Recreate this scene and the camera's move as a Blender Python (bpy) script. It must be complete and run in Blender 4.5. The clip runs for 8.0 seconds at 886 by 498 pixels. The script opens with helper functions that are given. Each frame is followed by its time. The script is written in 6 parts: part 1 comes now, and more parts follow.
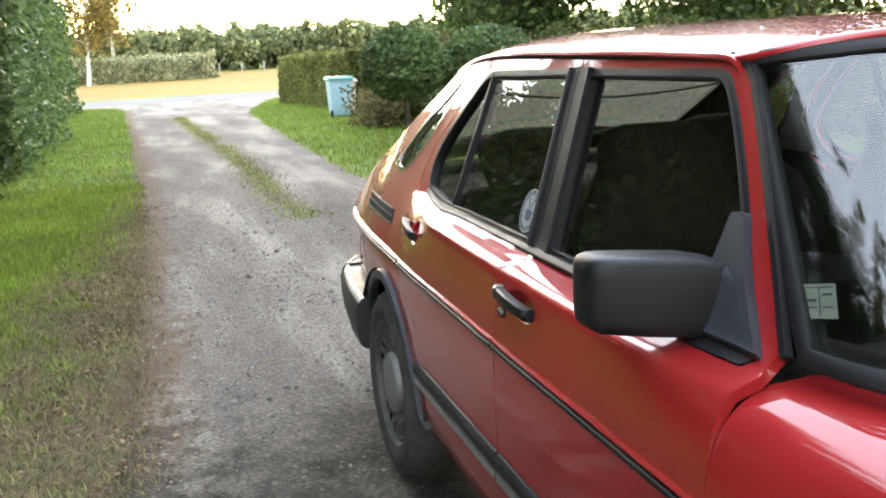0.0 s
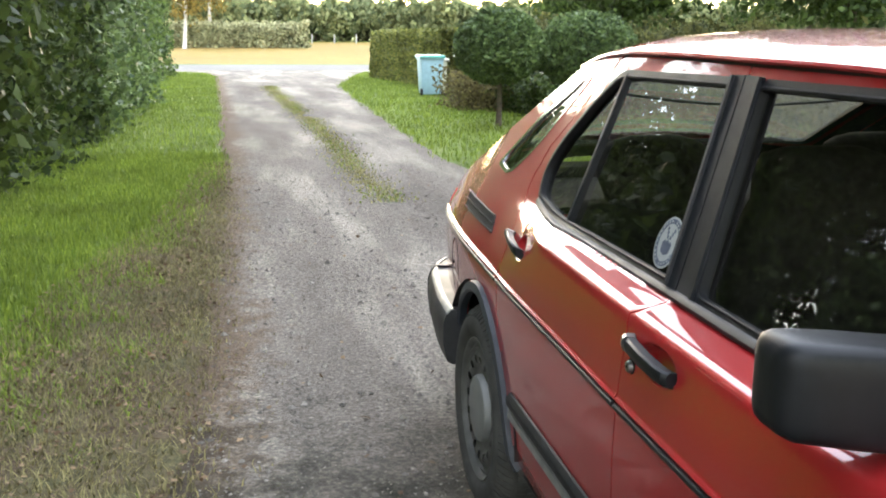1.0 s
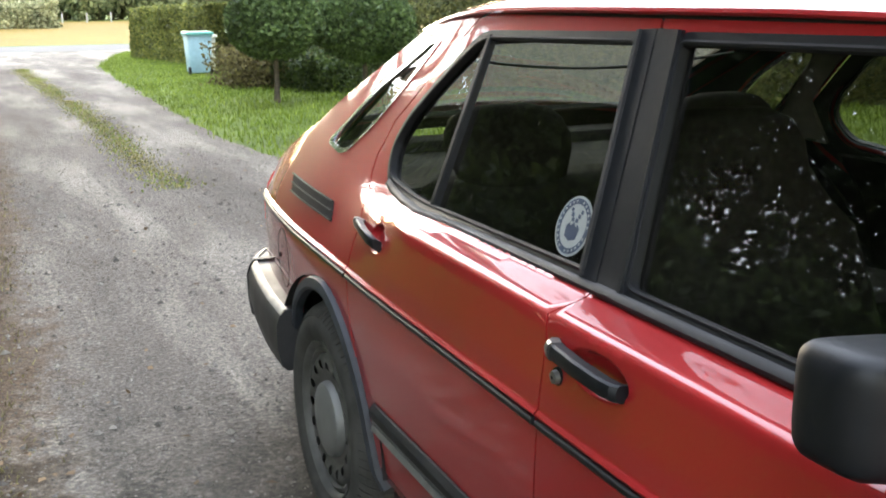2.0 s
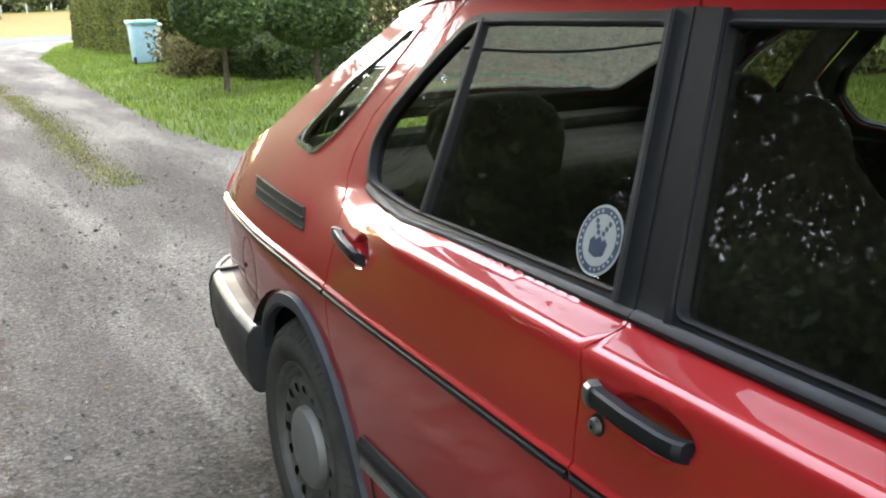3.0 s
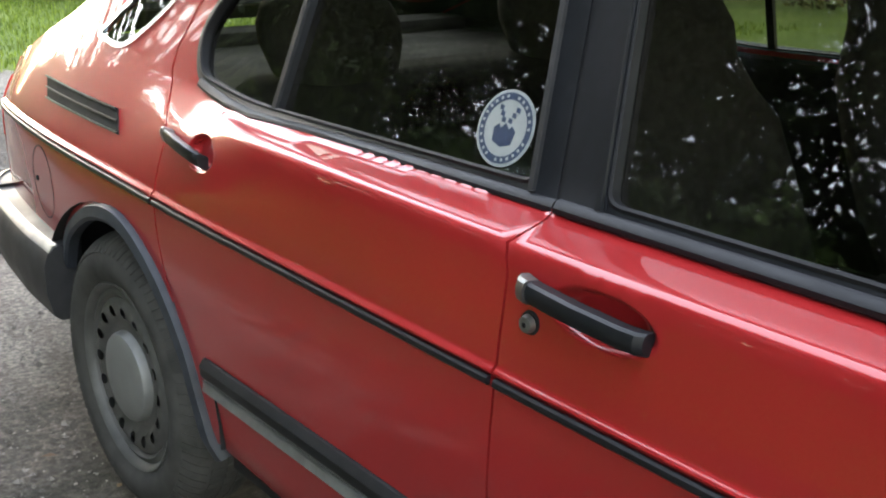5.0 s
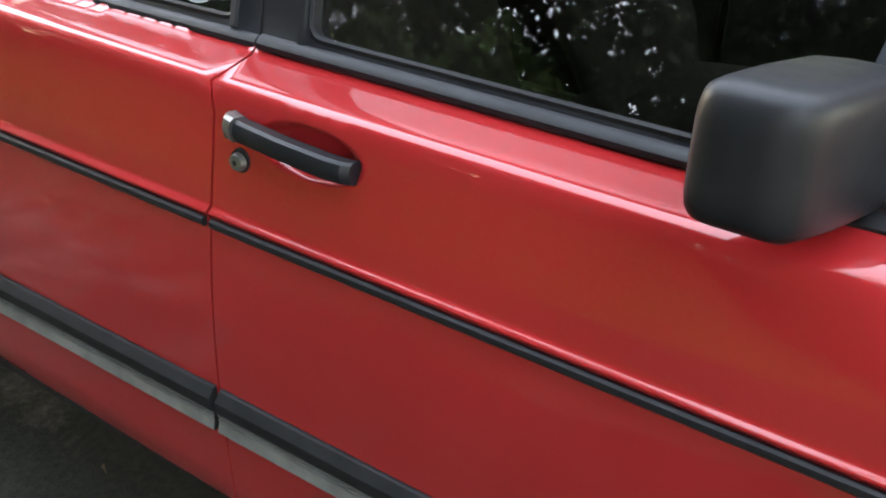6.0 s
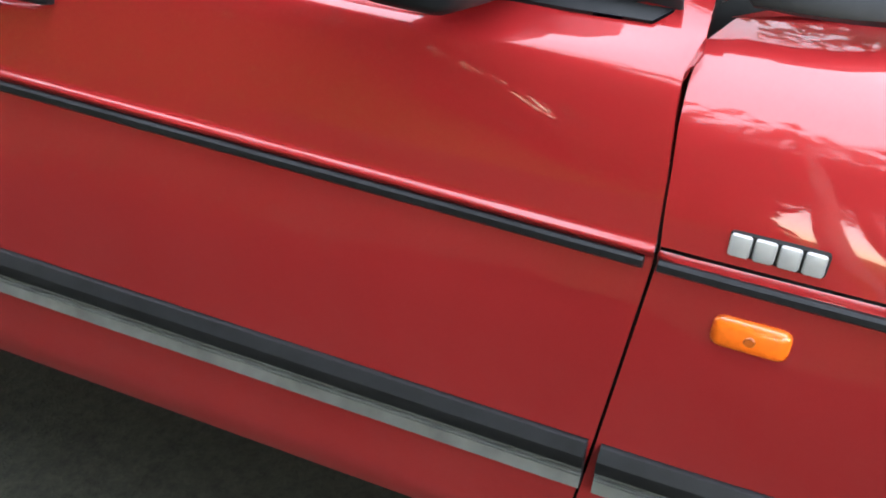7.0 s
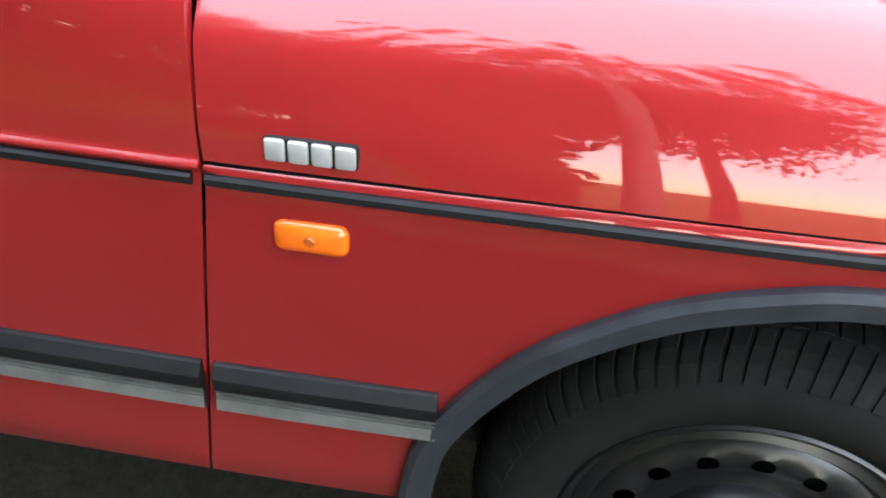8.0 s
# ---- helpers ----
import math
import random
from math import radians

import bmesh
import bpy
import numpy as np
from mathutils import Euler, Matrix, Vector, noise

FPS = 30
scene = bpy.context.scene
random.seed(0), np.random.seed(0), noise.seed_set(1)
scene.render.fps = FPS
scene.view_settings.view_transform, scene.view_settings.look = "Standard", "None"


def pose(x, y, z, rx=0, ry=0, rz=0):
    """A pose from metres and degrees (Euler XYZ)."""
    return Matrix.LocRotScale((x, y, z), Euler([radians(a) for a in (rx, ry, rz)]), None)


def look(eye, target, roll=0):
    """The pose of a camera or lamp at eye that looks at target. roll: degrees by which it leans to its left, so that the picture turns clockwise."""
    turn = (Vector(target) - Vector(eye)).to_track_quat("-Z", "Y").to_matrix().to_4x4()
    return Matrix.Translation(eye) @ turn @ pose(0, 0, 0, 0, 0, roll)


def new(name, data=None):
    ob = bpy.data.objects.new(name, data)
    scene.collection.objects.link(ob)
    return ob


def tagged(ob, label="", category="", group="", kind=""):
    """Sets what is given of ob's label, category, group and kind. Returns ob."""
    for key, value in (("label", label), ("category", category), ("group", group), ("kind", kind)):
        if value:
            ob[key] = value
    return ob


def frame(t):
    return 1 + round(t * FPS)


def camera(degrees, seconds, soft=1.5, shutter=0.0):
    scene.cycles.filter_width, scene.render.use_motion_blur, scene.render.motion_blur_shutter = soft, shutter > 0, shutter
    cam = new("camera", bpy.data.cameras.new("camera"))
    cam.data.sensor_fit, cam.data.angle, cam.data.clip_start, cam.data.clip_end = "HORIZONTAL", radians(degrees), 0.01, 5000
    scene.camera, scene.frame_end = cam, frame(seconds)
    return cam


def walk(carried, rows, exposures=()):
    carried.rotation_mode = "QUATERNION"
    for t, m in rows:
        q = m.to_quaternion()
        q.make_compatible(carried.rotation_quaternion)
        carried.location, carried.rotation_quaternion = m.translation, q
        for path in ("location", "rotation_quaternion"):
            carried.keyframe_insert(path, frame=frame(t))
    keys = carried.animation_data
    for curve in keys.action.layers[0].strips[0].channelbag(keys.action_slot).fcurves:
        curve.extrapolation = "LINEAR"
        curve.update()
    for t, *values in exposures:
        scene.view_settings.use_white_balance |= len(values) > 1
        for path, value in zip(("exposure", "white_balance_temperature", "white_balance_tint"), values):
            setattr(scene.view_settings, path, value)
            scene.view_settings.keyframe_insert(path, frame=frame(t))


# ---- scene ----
cam = camera(46.0, 8.0, soft=2.0)
EXPOSURES = [(0, 2.66), (4, 2.76), (6, 3.2), (8, 3.52)]
PATH = [
    (0, (-0.653, -0.594, 1.355), (-0.12, 1.293, 0.961), -2.8),
    (0.5, (-0.6, -0.387, 1.375), (-0.138, 1.519, 0.984), -1.4),
    (1, (-0.63, -0.229, 1.371), (-0.242, 1.686, 0.945), 0.5),
    (1.5, (-0.691, -0.025, 1.352), (-0.061, 1.828, 0.941), -0.7),
    (2, (-0.7, 0.133, 1.334), (0.088, 1.91, 0.863), -0.4),
    (2.2, (-0.688, 0.206, 1.333), (0.112, 1.976, 0.858), -0.7),
    (3.3, (-0.656, 0.438, 1.33), (0.228, 2.152, 0.801), -1.5),
    (3.5, (-0.689, 0.469, 1.322), (0.211, 2.167, 0.768), -1.0),
    (4, (-0.752, 0.559, 1.303), (0.264, 2.168, 0.687), -1.1),
    (4.2, (-0.762, 0.585, 1.298), (0.31, 2.15, 0.662), -0.8),
    (5.3, (-0.739, 0.599, 1.241), (0.561, 1.949, 0.542), 0.6),
    (5.5, (-0.733, 0.587, 1.266), (0.615, 1.828, 0.465), 0.2),
    (6, (-0.742, 0.56, 1.253), (0.738, 1.556, 0.348), 3.1),
    (6.5, (-0.76, 0.502, 1.221), (0.763, 1.317, 0.213), 4.7),
    (7, (-0.789, 0.455, 1.241), (0.772, 1.01, 0.12), 4.5),
    (7.5, (-0.718, 0.339, 1.265), (0.808, 0.69, 0.021), 2.8),
    (8, (-0.72, 0.22, 1.254), (0.835, 0.432, 0.015), 3.1),
]
walk(cam, [(t, look(eye, target, roll)) for t, eye, target, roll in PATH], EXPOSURES)

# A red five-door car parked on a gravel lane. +Y points to the car's rear, +X across the car, z up.

# ---------------------------------------------------------------- world and sun
world = bpy.data.worlds.new("sky")
scene.world = world
world.use_nodes = True
wn = world.node_tree
SUN_EL, SUN_AZ = 12.0, 6.0          # degrees; azimuth from +Y, left is negative
sky = wn.nodes.new("ShaderNodeTexSky")
sky.sky_type = 'NISHITA'
sky.sun_disc = False
sky.sun_elevation = radians(SUN_EL)
sky.sun_rotation = radians(SUN_AZ)
sky.air_density, sky.dust_density, sky.ozone_density = 1.0, 0.35, 1.0
# thin high haze evens the sky out
haze = wn.nodes.new("ShaderNodeMix")
haze.data_type = 'RGBA'
haze.blend_type = 'ADD'
haze.inputs[0].default_value = 1.0
# warm towards the horizon, bluish overhead
wtc = wn.nodes.new("ShaderNodeTexCoord")
wsp = wn.nodes.new("ShaderNodeSeparateXYZ")
wn.links.new(wtc.outputs["Generated"], wsp.inputs[0])
wrp = wn.nodes.new("ShaderNodeValToRGB")
wrp.color_ramp.elements[0].position, wrp.color_ramp.elements[0].color = 0.0, (5.4, 4.6, 3.7, 1)
wrp.color_ramp.elements[1].position, wrp.color_ramp.elements[1].color = 1.0, (4.5, 4.85, 5.4, 1)
_el = wrp.color_ramp.elements.new(0.3)
_el.color = (5.0, 4.8, 4.6, 1)
wn.links.new(wsp.outputs[2], wrp.inputs[0])
wn.links.new(wrp.outputs[0], haze.inputs[7])
wn.links.new(sky.outputs[0], haze.inputs[6])
wn.links.new(haze.outputs[2], wn.nodes["Background"].inputs[0])
wn.nodes["Background"].inputs[1].default_value = 0.15

sun_data = bpy.data.lights.new("sun", 'SUN')
sun_data.energy, sun_data.angle, sun_data.color = 0.08, radians(10), (1.0, 0.80, 0.55)
sun = new("sun", sun_data)
_d = Vector((math.sin(radians(SUN_AZ)) * math.cos(radians(SUN_EL)), math.cos(radians(SUN_AZ)) * math.cos(radians(SUN_EL)), math.sin(radians(SUN_EL))))
sun.matrix_world = look(_d * 60, (0, 0, 0))

# ---------------------------------------------------------------- materials
def material(name):
    m = bpy.data.materials.new(name)
    m.use_nodes = True
    nt = m.node_tree
    return m, nt, nt.nodes["Principled BSDF"]


def noise_node(nt, scale, detail=4.0, rough=0.55, coord="Object"):
    tc = nt.nodes.new("ShaderNodeTexCoord")
    n = nt.nodes.new("ShaderNodeTexNoise")
    n.inputs["Scale"].default_value, n.inputs["Detail"].default_value, n.inputs["Roughness"].default_value = scale, detail, rough
    nt.links.new(tc.outputs[coord], n.inputs["Vector"])
    return n


def ramp(nt, src, stops):
    r = nt.nodes.new("ShaderNodeValToRGB")
    els = r.color_ramp.elements
    while len(els) < len(stops):
        els.new(0.5)
    for e, (p, c) in zip(els, stops):
        e.position, e.color = p, (*c, 1)
    nt.links.new(src, r.inputs[0])
    return r


def mix_color(nt, fac, a, b, mode='MIX'):
    m = nt.nodes.new("ShaderNodeMix")
    m.data_type, m.blend_type = 'RGBA', mode
    for sock, val in ((m.inputs[0], fac), (m.inputs[6], a), (m.inputs[7], b)):
        if isinstance(val, (int, float)):
            sock.default_value = val
        elif isinstance(val, tuple):
            sock.default_value = (*val, 1)
        else:
            nt.links.new(val, sock)
    return m.outputs[2]


def bump(nt, p, height, strength, dist):
    b = nt.nodes.new("ShaderNodeBump")
    b.inputs["Strength"].default_value, b.inputs["Distance"].default_value = strength, dist
    nt.links.new(height, b.inputs["Height"])
    nt.links.new(b.outputs[0], p.inputs["Normal"])


def plain(name, color, rough=0.5, metal=0.0, scale=30.0, vary=0.15, bumpy=0.0, coat=0.0, spec=0.5):
    m, nt, p = material(name)
    p.inputs["Specular IOR Level"].default_value = spec
    n = noise_node(nt, scale)
    lo, hi = tuple(c * (1 - vary) for c in color), tuple(min(1, c * (1 + vary)) for c in color)
    r = ramp(nt, n.outputs[0], [(0.3, lo), (0.7, hi)])
    nt.links.new(r.outputs[0], p.inputs["Base Color"])
    n2 = noise_node(nt, scale * 0.2)
    rr = ramp(nt, n2.outputs[0], [(0.3, (rough * 0.85,) * 3), (0.7, (min(1, rough * 1.15),) * 3)])
    nt.links.new(rr.outputs[0], p.inputs["Roughness"])
    p.inputs["Metallic"].default_value = metal
    p.inputs["Coat Weight"].default_value = coat
    if bumpy:
        bump(nt, p, n.outputs[0], 0.5, bumpy)
    return m


def paint_material():
    m, nt, p = material("red_car_paint")
    n = noise_node(nt, 2.2, 3)
    r = ramp(nt, n.outputs[0], [(0.3, (0.212, 0.0100, 0.0112)), (0.7, (0.245, 0.0116, 0.0132))])
    # road dust, thicker low on the body
    tc = nt.nodes.new("ShaderNodeTexCoord")
    sp = nt.nodes.new("ShaderNodeSeparateXYZ")
    nt.links.new(tc.outputs["Object"], sp.inputs[0])
    mr = nt.nodes.new("ShaderNodeMapRange")
    mr.inputs[1].default_value, mr.inputs[2].default_value, mr.inputs[3].default_value, mr.inputs[4].default_value = 0.28, 0.72, 0.17, 0.01
    nt.links.new(sp.outputs[2], mr.inputs[0])
    dn = noise_node(nt, 9, 6, 0.7)
    mul = nt.nodes.new("ShaderNodeMath")
    mul.operation = 'MULTIPLY'
    nt.links.new(mr.outputs[0], mul.inputs[0])
    nt.links.new(dn.outputs[0], mul.inputs[1])
    col = mix_color(nt, mul.outputs[0], r.outputs[0], (0.20, 0.145, 0.125))
    nt.links.new(col, p.inputs["Base Color"])
    p.inputs["Roughness"].default_value = 0.40
    p.inputs["Metallic"].default_value = 0.22
    p.inputs["Coat Weight"].default_value = 1.0
    p.inputs["Coat IOR"].default_value = 1.51
    p.inputs["Specular IOR Level"].default_value = 0.05
    rr = nt.nodes.new("ShaderNodeMath")
    rr.operation = 'MULTIPLY_ADD'
    nt.links.new(mul.outputs[0], rr.inputs[0])
    rr.inputs[1].default_value, rr.inputs[2].default_value = 0.4, 0.022
    nt.links.new(rr.outputs[0], p.inputs["Coat Roughness"])
    return m


def glass_material(name, tint, gloss=0.062, dust=0.0):
    m = bpy.data.materials.new(name)
    m.use_nodes = True
    nt = m.node_tree
    nt.nodes.clear()
    out = nt.nodes.new("ShaderNodeOutputMaterial")
    mix = nt.nodes.new("ShaderNodeMixShader")
    # Schlick's gloss of both faces of a pane, the same from either side
    lw = nt.nodes.new("ShaderNodeLayerWeight")
    lw.inputs[0].default_value = 0.5
    pw = nt.nodes.new("ShaderNodeMath")
    pw.operation = 'POWER'
    pw.inputs[1].default_value = 5.0
    nt.links.new(lw.outputs["Facing"], pw.inputs[0])
    fr = nt.nodes.new("ShaderNodeMath")
    fr.operation = 'MULTIPLY_ADD'
    fr.inputs[1].default_value, fr.inputs[2].default_value = 1.0 - gloss, gloss
    nt.links.new(pw.outputs[0], fr.inputs[0])
    tr = nt.nodes.new("ShaderNodeBsdfTransparent")
    tr.inputs[0].default_value = (*tint, 1)
    gl = nt.nodes.new("ShaderNodeBsdfGlossy")
    gl.inputs["Roughness"].default_value = 0.01
    gl.inputs[0].default_value = (1, 1, 1, 1)
    nt.links.new(fr.outputs[0], mix.inputs[0])
    nt.links.new(tr.outputs[0], mix.inputs[1])
    nt.links.new(gl.outputs[0], mix.inputs[2])
    last = mix
    if dust:
        # a film of dust that the daylight behind lights up
        tl = nt.nodes.new("ShaderNodeBsdfTranslucent")
        tl.inputs[0].default_value = (0.62, 0.60, 0.52, 1)
        last = nt.nodes.new("ShaderNodeMixShader")
        last.inputs[0].default_value = dust
        nt.links.new(mix.outputs[0], last.inputs[1])
        nt.links.new(tl.outputs[0], last.inputs[2])
    nt.links.new(last.outputs[0], out.inputs[0])
    return m


def leaf_material(name, dark, light, trans=0.45, rough=0.5):
    m = bpy.data.materials.new(name)
    m.use_nodes = True
    nt = m.node_tree
    p = nt.nodes["Principled BSDF"]
    geo = nt.nodes.new("ShaderNodeNewGeometry")
    r = ramp(nt, geo.outputs["Random Per Island"], [(0.0, dark), (0.75, light), (1.0, tuple(min(1, c * 1.35) for c in light))])
    n = noise_node(nt, 0.9, 3)
    n.inputs["Scale"].default_value = 0.9
    nr = ramp(nt, n.outputs[0], [(0.3, (0.65, 0.65, 0.65)), (0.7, (1.2, 1.2, 1.2))])
    col = mix_color(nt, 1.0, r.outputs[0], nr.outputs[0], 'MULTIPLY')
    nt.links.new(col, p.inputs["Base Color"])
    p.inputs["Roughness"].default_value = rough
    p.inputs["Specular IOR Level"].default_value = 0.25
    tl = nt.nodes.new("ShaderNodeBsdfTranslucent")
    nt.links.new(col, tl.inputs[0])
    mix = nt.nodes.new("ShaderNodeMixShader")
    mix.inputs[0].default_value = trans
    nt.links.new(p.outputs[0], mix.inputs[1])
    nt.links.new(tl.outputs[0], mix.inputs[2])
    nt.links.new(mix.outputs[0], nt.nodes["Material Output"].inputs[0])
    return m


def ground_material(name, stops, scale, fine, fine_stops, bump_d, stretch=None, near_shade=None, litter=False):
    m, nt, p = material(name)
    n = noise_node(nt, scale, 6, 0.6)
    if stretch:
        mp = nt.nodes.new("ShaderNodeMapping")
        mp.inputs["Scale"].default_value = stretch
        tc0 = nt.nodes.new("ShaderNodeTexCoord")
        nt.links.new(tc0.outputs["Object"], mp.inputs["Vector"])
        nt.links.new(mp.outputs[0], n.inputs["Vector"])
    r = ramp(nt, n.outputs[0], stops)
    f = noise_node(nt, fine, 5, 0.75)
    fr = ramp(nt, f.outputs[0], fine_stops)
    col = mix_color(nt, 1.0, r.outputs[0], fr.outputs[0], 'MULTIPLY')
    v = nt.nodes.new("ShaderNodeTexVoronoi")
    v.inputs["Scale"].default_value = fine * 1.6
    tc = nt.nodes.new("ShaderNodeTexCoord")
    nt.links.new(tc.outputs["Object"], v.inputs["Vector"])
    vr = ramp(nt, v.outputs["Color"], [(0.0, (0.72,) * 3), (0.8, (1.0,) * 3), (1.0, (1.5,) * 3)])
    col = mix_color(nt, 1.0, col, vr.outputs[0], 'MULTIPLY')
    if litter:
        # dry litter that strays in from the sheet's left border
        at = nt.nodes.new("ShaderNodeAttribute")
        at.attribute_name = "edge"
        er = nt.nodes.new("ShaderNodeMapRange")
        er.inputs[1].default_value, er.inputs[2].default_value, er.inputs[3].default_value, er.inputs[4].default_value = 0.0, 0.55, 0.62, 0.0
        nt.links.new(at.outputs["Fac"], er.inputs[0])
        en = noise_node(nt, 7, 8, 0.75)
        ea = nt.nodes.new("ShaderNodeMath")
        ea.operation = 'ADD'
        nt.links.new(er.outputs[0], ea.inputs[0])
        nt.links.new(en.outputs[0], ea.inputs[1])
        em = ramp(nt, ea.outputs[0], [(0.72, (0, 0, 0)), (0.98, (1, 1, 1))])
        lit = ramp(nt, f.outputs[0], [(0.35, (0.048, 0.032, 0.021)), (0.65, (0.120, 0.082, 0.052))])
        col = mix_color(nt, em.outputs[0], col, lit.outputs[0])
    if near_shade:
        # shade near the car, painted in from second y towards first, with ragged border
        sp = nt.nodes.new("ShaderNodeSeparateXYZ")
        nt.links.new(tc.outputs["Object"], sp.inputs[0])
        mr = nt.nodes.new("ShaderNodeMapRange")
        mr.inputs[1].default_value, mr.inputs[2].default_value, mr.inputs[3].default_value, mr.inputs[4].default_value = near_shade[0], near_shade[1], 1.0, 0.0
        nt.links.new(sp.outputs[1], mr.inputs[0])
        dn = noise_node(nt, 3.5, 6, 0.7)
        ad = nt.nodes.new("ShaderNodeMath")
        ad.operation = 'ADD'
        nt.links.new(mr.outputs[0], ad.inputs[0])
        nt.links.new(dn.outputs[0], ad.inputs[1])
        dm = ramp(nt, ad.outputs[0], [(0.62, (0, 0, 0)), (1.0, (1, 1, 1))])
        shade_col = ramp(nt, f.outputs[0], [(0.35, (0.009, 0.008, 0.0065)), (0.7, (0.026, 0.027, 0.018))])
        col = mix_color(nt, dm.outputs[0], col, shade_col.outputs[0])
    nt.links.new(col, p.inputs["Base Color"])
    p.inputs["Roughness"].default_value = 0.95
    p.inputs["Specular IOR Level"].default_value = 0.2
    bump(nt, p, f.outputs[0], 0.8, bump_d)
    return m


M_RED = paint_material()
M_BLACK = plain("black_plastic", (0.0055, 0.006, 0.0075), 0.46, 0, 60, 0.2, 0.0004, spec=0.22)
M_RUBBER = plain("black_rubber", (0.0056, 0.0056, 0.0064), 0.55, 0, 40, 0.2, spec=0.22)
M_GREYPL = plain("weathered_grey_plastic", (0.01638, 0.01638, 0.01747), 0.55, 0, 25, 0.25, 0.0005, spec=0.22)
M_FLARE = plain("faded_black_plastic", (0.02184, 0.02418, 0.02964), 0.5, 0, 18, 0.3, 0.0005, spec=0.22)
M_SILVER = plain("dull_silver_strip", (0.125, 0.129, 0.122), 0.42, 0.4, 22, 0.25)
M_TRIMSTRIP = plain("dark_strip_plastic", (0.008424, 0.008892, 0.009828), 0.5, 0, 25, 0.3, 0.0004, spec=0.22)
M_CHROME = plain("chrome", (0.72, 0.72, 0.72), 0.12, 1.0, 20, 0.08)
M_WORN = plain("worn_dull_metal", (0.13, 0.13, 0.125), 0.4, 0.8, 40, 0.3)
# front tyres: the wheel arch's shade is put into this darker rubber
M_TYRE = plain("dusty_shaded_tyre_rubber", (0.0075, 0.0076, 0.0074), 0.95, 0, 14, 0.35, 0.001, spec=0.10)
M_TYRE_GREY = plain("dust_covered_tyre_rubber", (0.034, 0.033, 0.030), 0.95, 0, 14, 0.35, 0.001, spec=0.10)
M_STEEL = plain("painted_steel_wheel", (0.052, 0.051, 0.047), 0.5, 0.3, 18, 0.35)
M_STEELD = plain("dark_steel_wheel", (0.008, 0.008, 0.009), 0.34, 0.2, 18, 0.3)
M_CAP = plain("grey_hub_cap", (0.1024, 0.1024, 0.096), 0.5, 0.2, 9, 0.12)
M_GLASS = glass_material("tinted_side_glass", (0.66, 0.67, 0.61))
M_REARGLASS = glass_material("dusty_rear_glass", (0.62, 0.61, 0.54), 0.05, 0.10)
M_SCREEN = glass_material("windscreen_glass", (0.66, 0.70, 0.70), 0.085)
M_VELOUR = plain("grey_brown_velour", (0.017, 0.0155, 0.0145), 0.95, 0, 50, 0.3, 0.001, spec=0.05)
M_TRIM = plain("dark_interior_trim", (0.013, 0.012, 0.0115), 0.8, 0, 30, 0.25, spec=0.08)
M_HEAD = plain("grey_headliner", (0.12, 0.11, 0.10), 0.95, 0, 30, 0.15, spec=0.05)
M_DARK = plain("dark_underbody", (0.008, 0.008, 0.008), 0.9, 0, 12, 0.4, spec=0.22)
M_AMBER = plain("amber_lens", (0.66, 0.115, 0.004), 0.3, 0, 90, 0.15, 0.0, 0.6)
M_AMBER_DARK = plain("shaded_amber_lens", (0.30, 0.06, 0.004), 0.4, 0, 90, 0.15)
M_REDLENS = plain("red_lens", (0.5, 0.03, 0.02), 0.25, 0, 60, 0.15, 0.0, 0.6)
M_WHITE = plain("white_print", (0.20, 0.215, 0.21), 0.5, 0, 60, 0.06)
M_BLUE = plain("blue_print", (0.010, 0.022, 0.05), 0.5, 0, 60, 0.2)
M_PAPER = plain("pale_green_sticker", (0.20, 0.21, 0.165), 0.6, 0, 60, 0.12)
M_BADGE = plain("white_enamel_badge", (0.30, 0.30, 0.30), 0.3, 0.2, 60, 0.05)
M_BIN = plain("pale_blue_bin_plastic", (0.30, 0.46, 0.53), 0.5, 0, 8, 0.1)
M_BINLID = plain("green_bin_lid", (0.064, 0.2688, 0.2112), 0.5, 0, 8, 0.15)
M_BINSIDE = plain("cream_bin_plastic", (0.55, 0.52, 0.40), 0.6, 0, 8, 0.12)
M_BARK = plain("grey_brown_bark", (0.075, 0.058, 0.042), 0.95, 0, 14, 0.45, 0.01)
M_BIRCH = plain("white_birch_bark", (0.40, 0.37, 0.33), 0.8, 0, 5, 0.35, 0.004)
M_POST = plain("weathered_post_wood", (0.2688, 0.256, 0.2304), 0.9, 0, 9, 0.25)
M_WIRE = plain("black_cable", (0.01, 0.01, 0.01), 0.6)

LEAF_HEDGE = leaf_material("hedge_leaf", (0.016, 0.030, 0.008), (0.066, 0.092, 0.022))
LEAF_DARK = leaf_material("dark_glossy_leaf", (0.030, 0.055, 0.020), (0.122, 0.172, 0.058), 0.3, 0.45)
LEAF_BOX = leaf_material("clipped_hedge_leaf", (0.05089, 0.07012, 0.0181), (0.2036, 0.2092, 0.05655))
# distance haze over the woods is painted in as paler, bluer leaves
LEAF_HAZED = leaf_material("hazed_woodland_leaf", (0.072, 0.096, 0.046), (0.235, 0.250, 0.112), 0.5, 0.7)
LEAF_TREE = leaf_material("broadleaf_tree_leaf", (0.024, 0.045, 0.012), (0.09, 0.13, 0.035))
# tree leaf again, with shade put into the colour for dark mirrored crowns
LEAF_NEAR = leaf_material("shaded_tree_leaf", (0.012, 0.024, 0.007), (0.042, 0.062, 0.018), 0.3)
LEAF_LIGHT = leaf_material("light_tree_leaf", (0.0351, 0.0429, 0.01404), (0.1326, 0.1326, 0.0429), 0.5, 0.6)
LEAF_GOLD = leaf_material("birch_leaf", (0.06, 0.06, 0.015), (0.26, 0.19, 0.05), 0.5, 0.6)
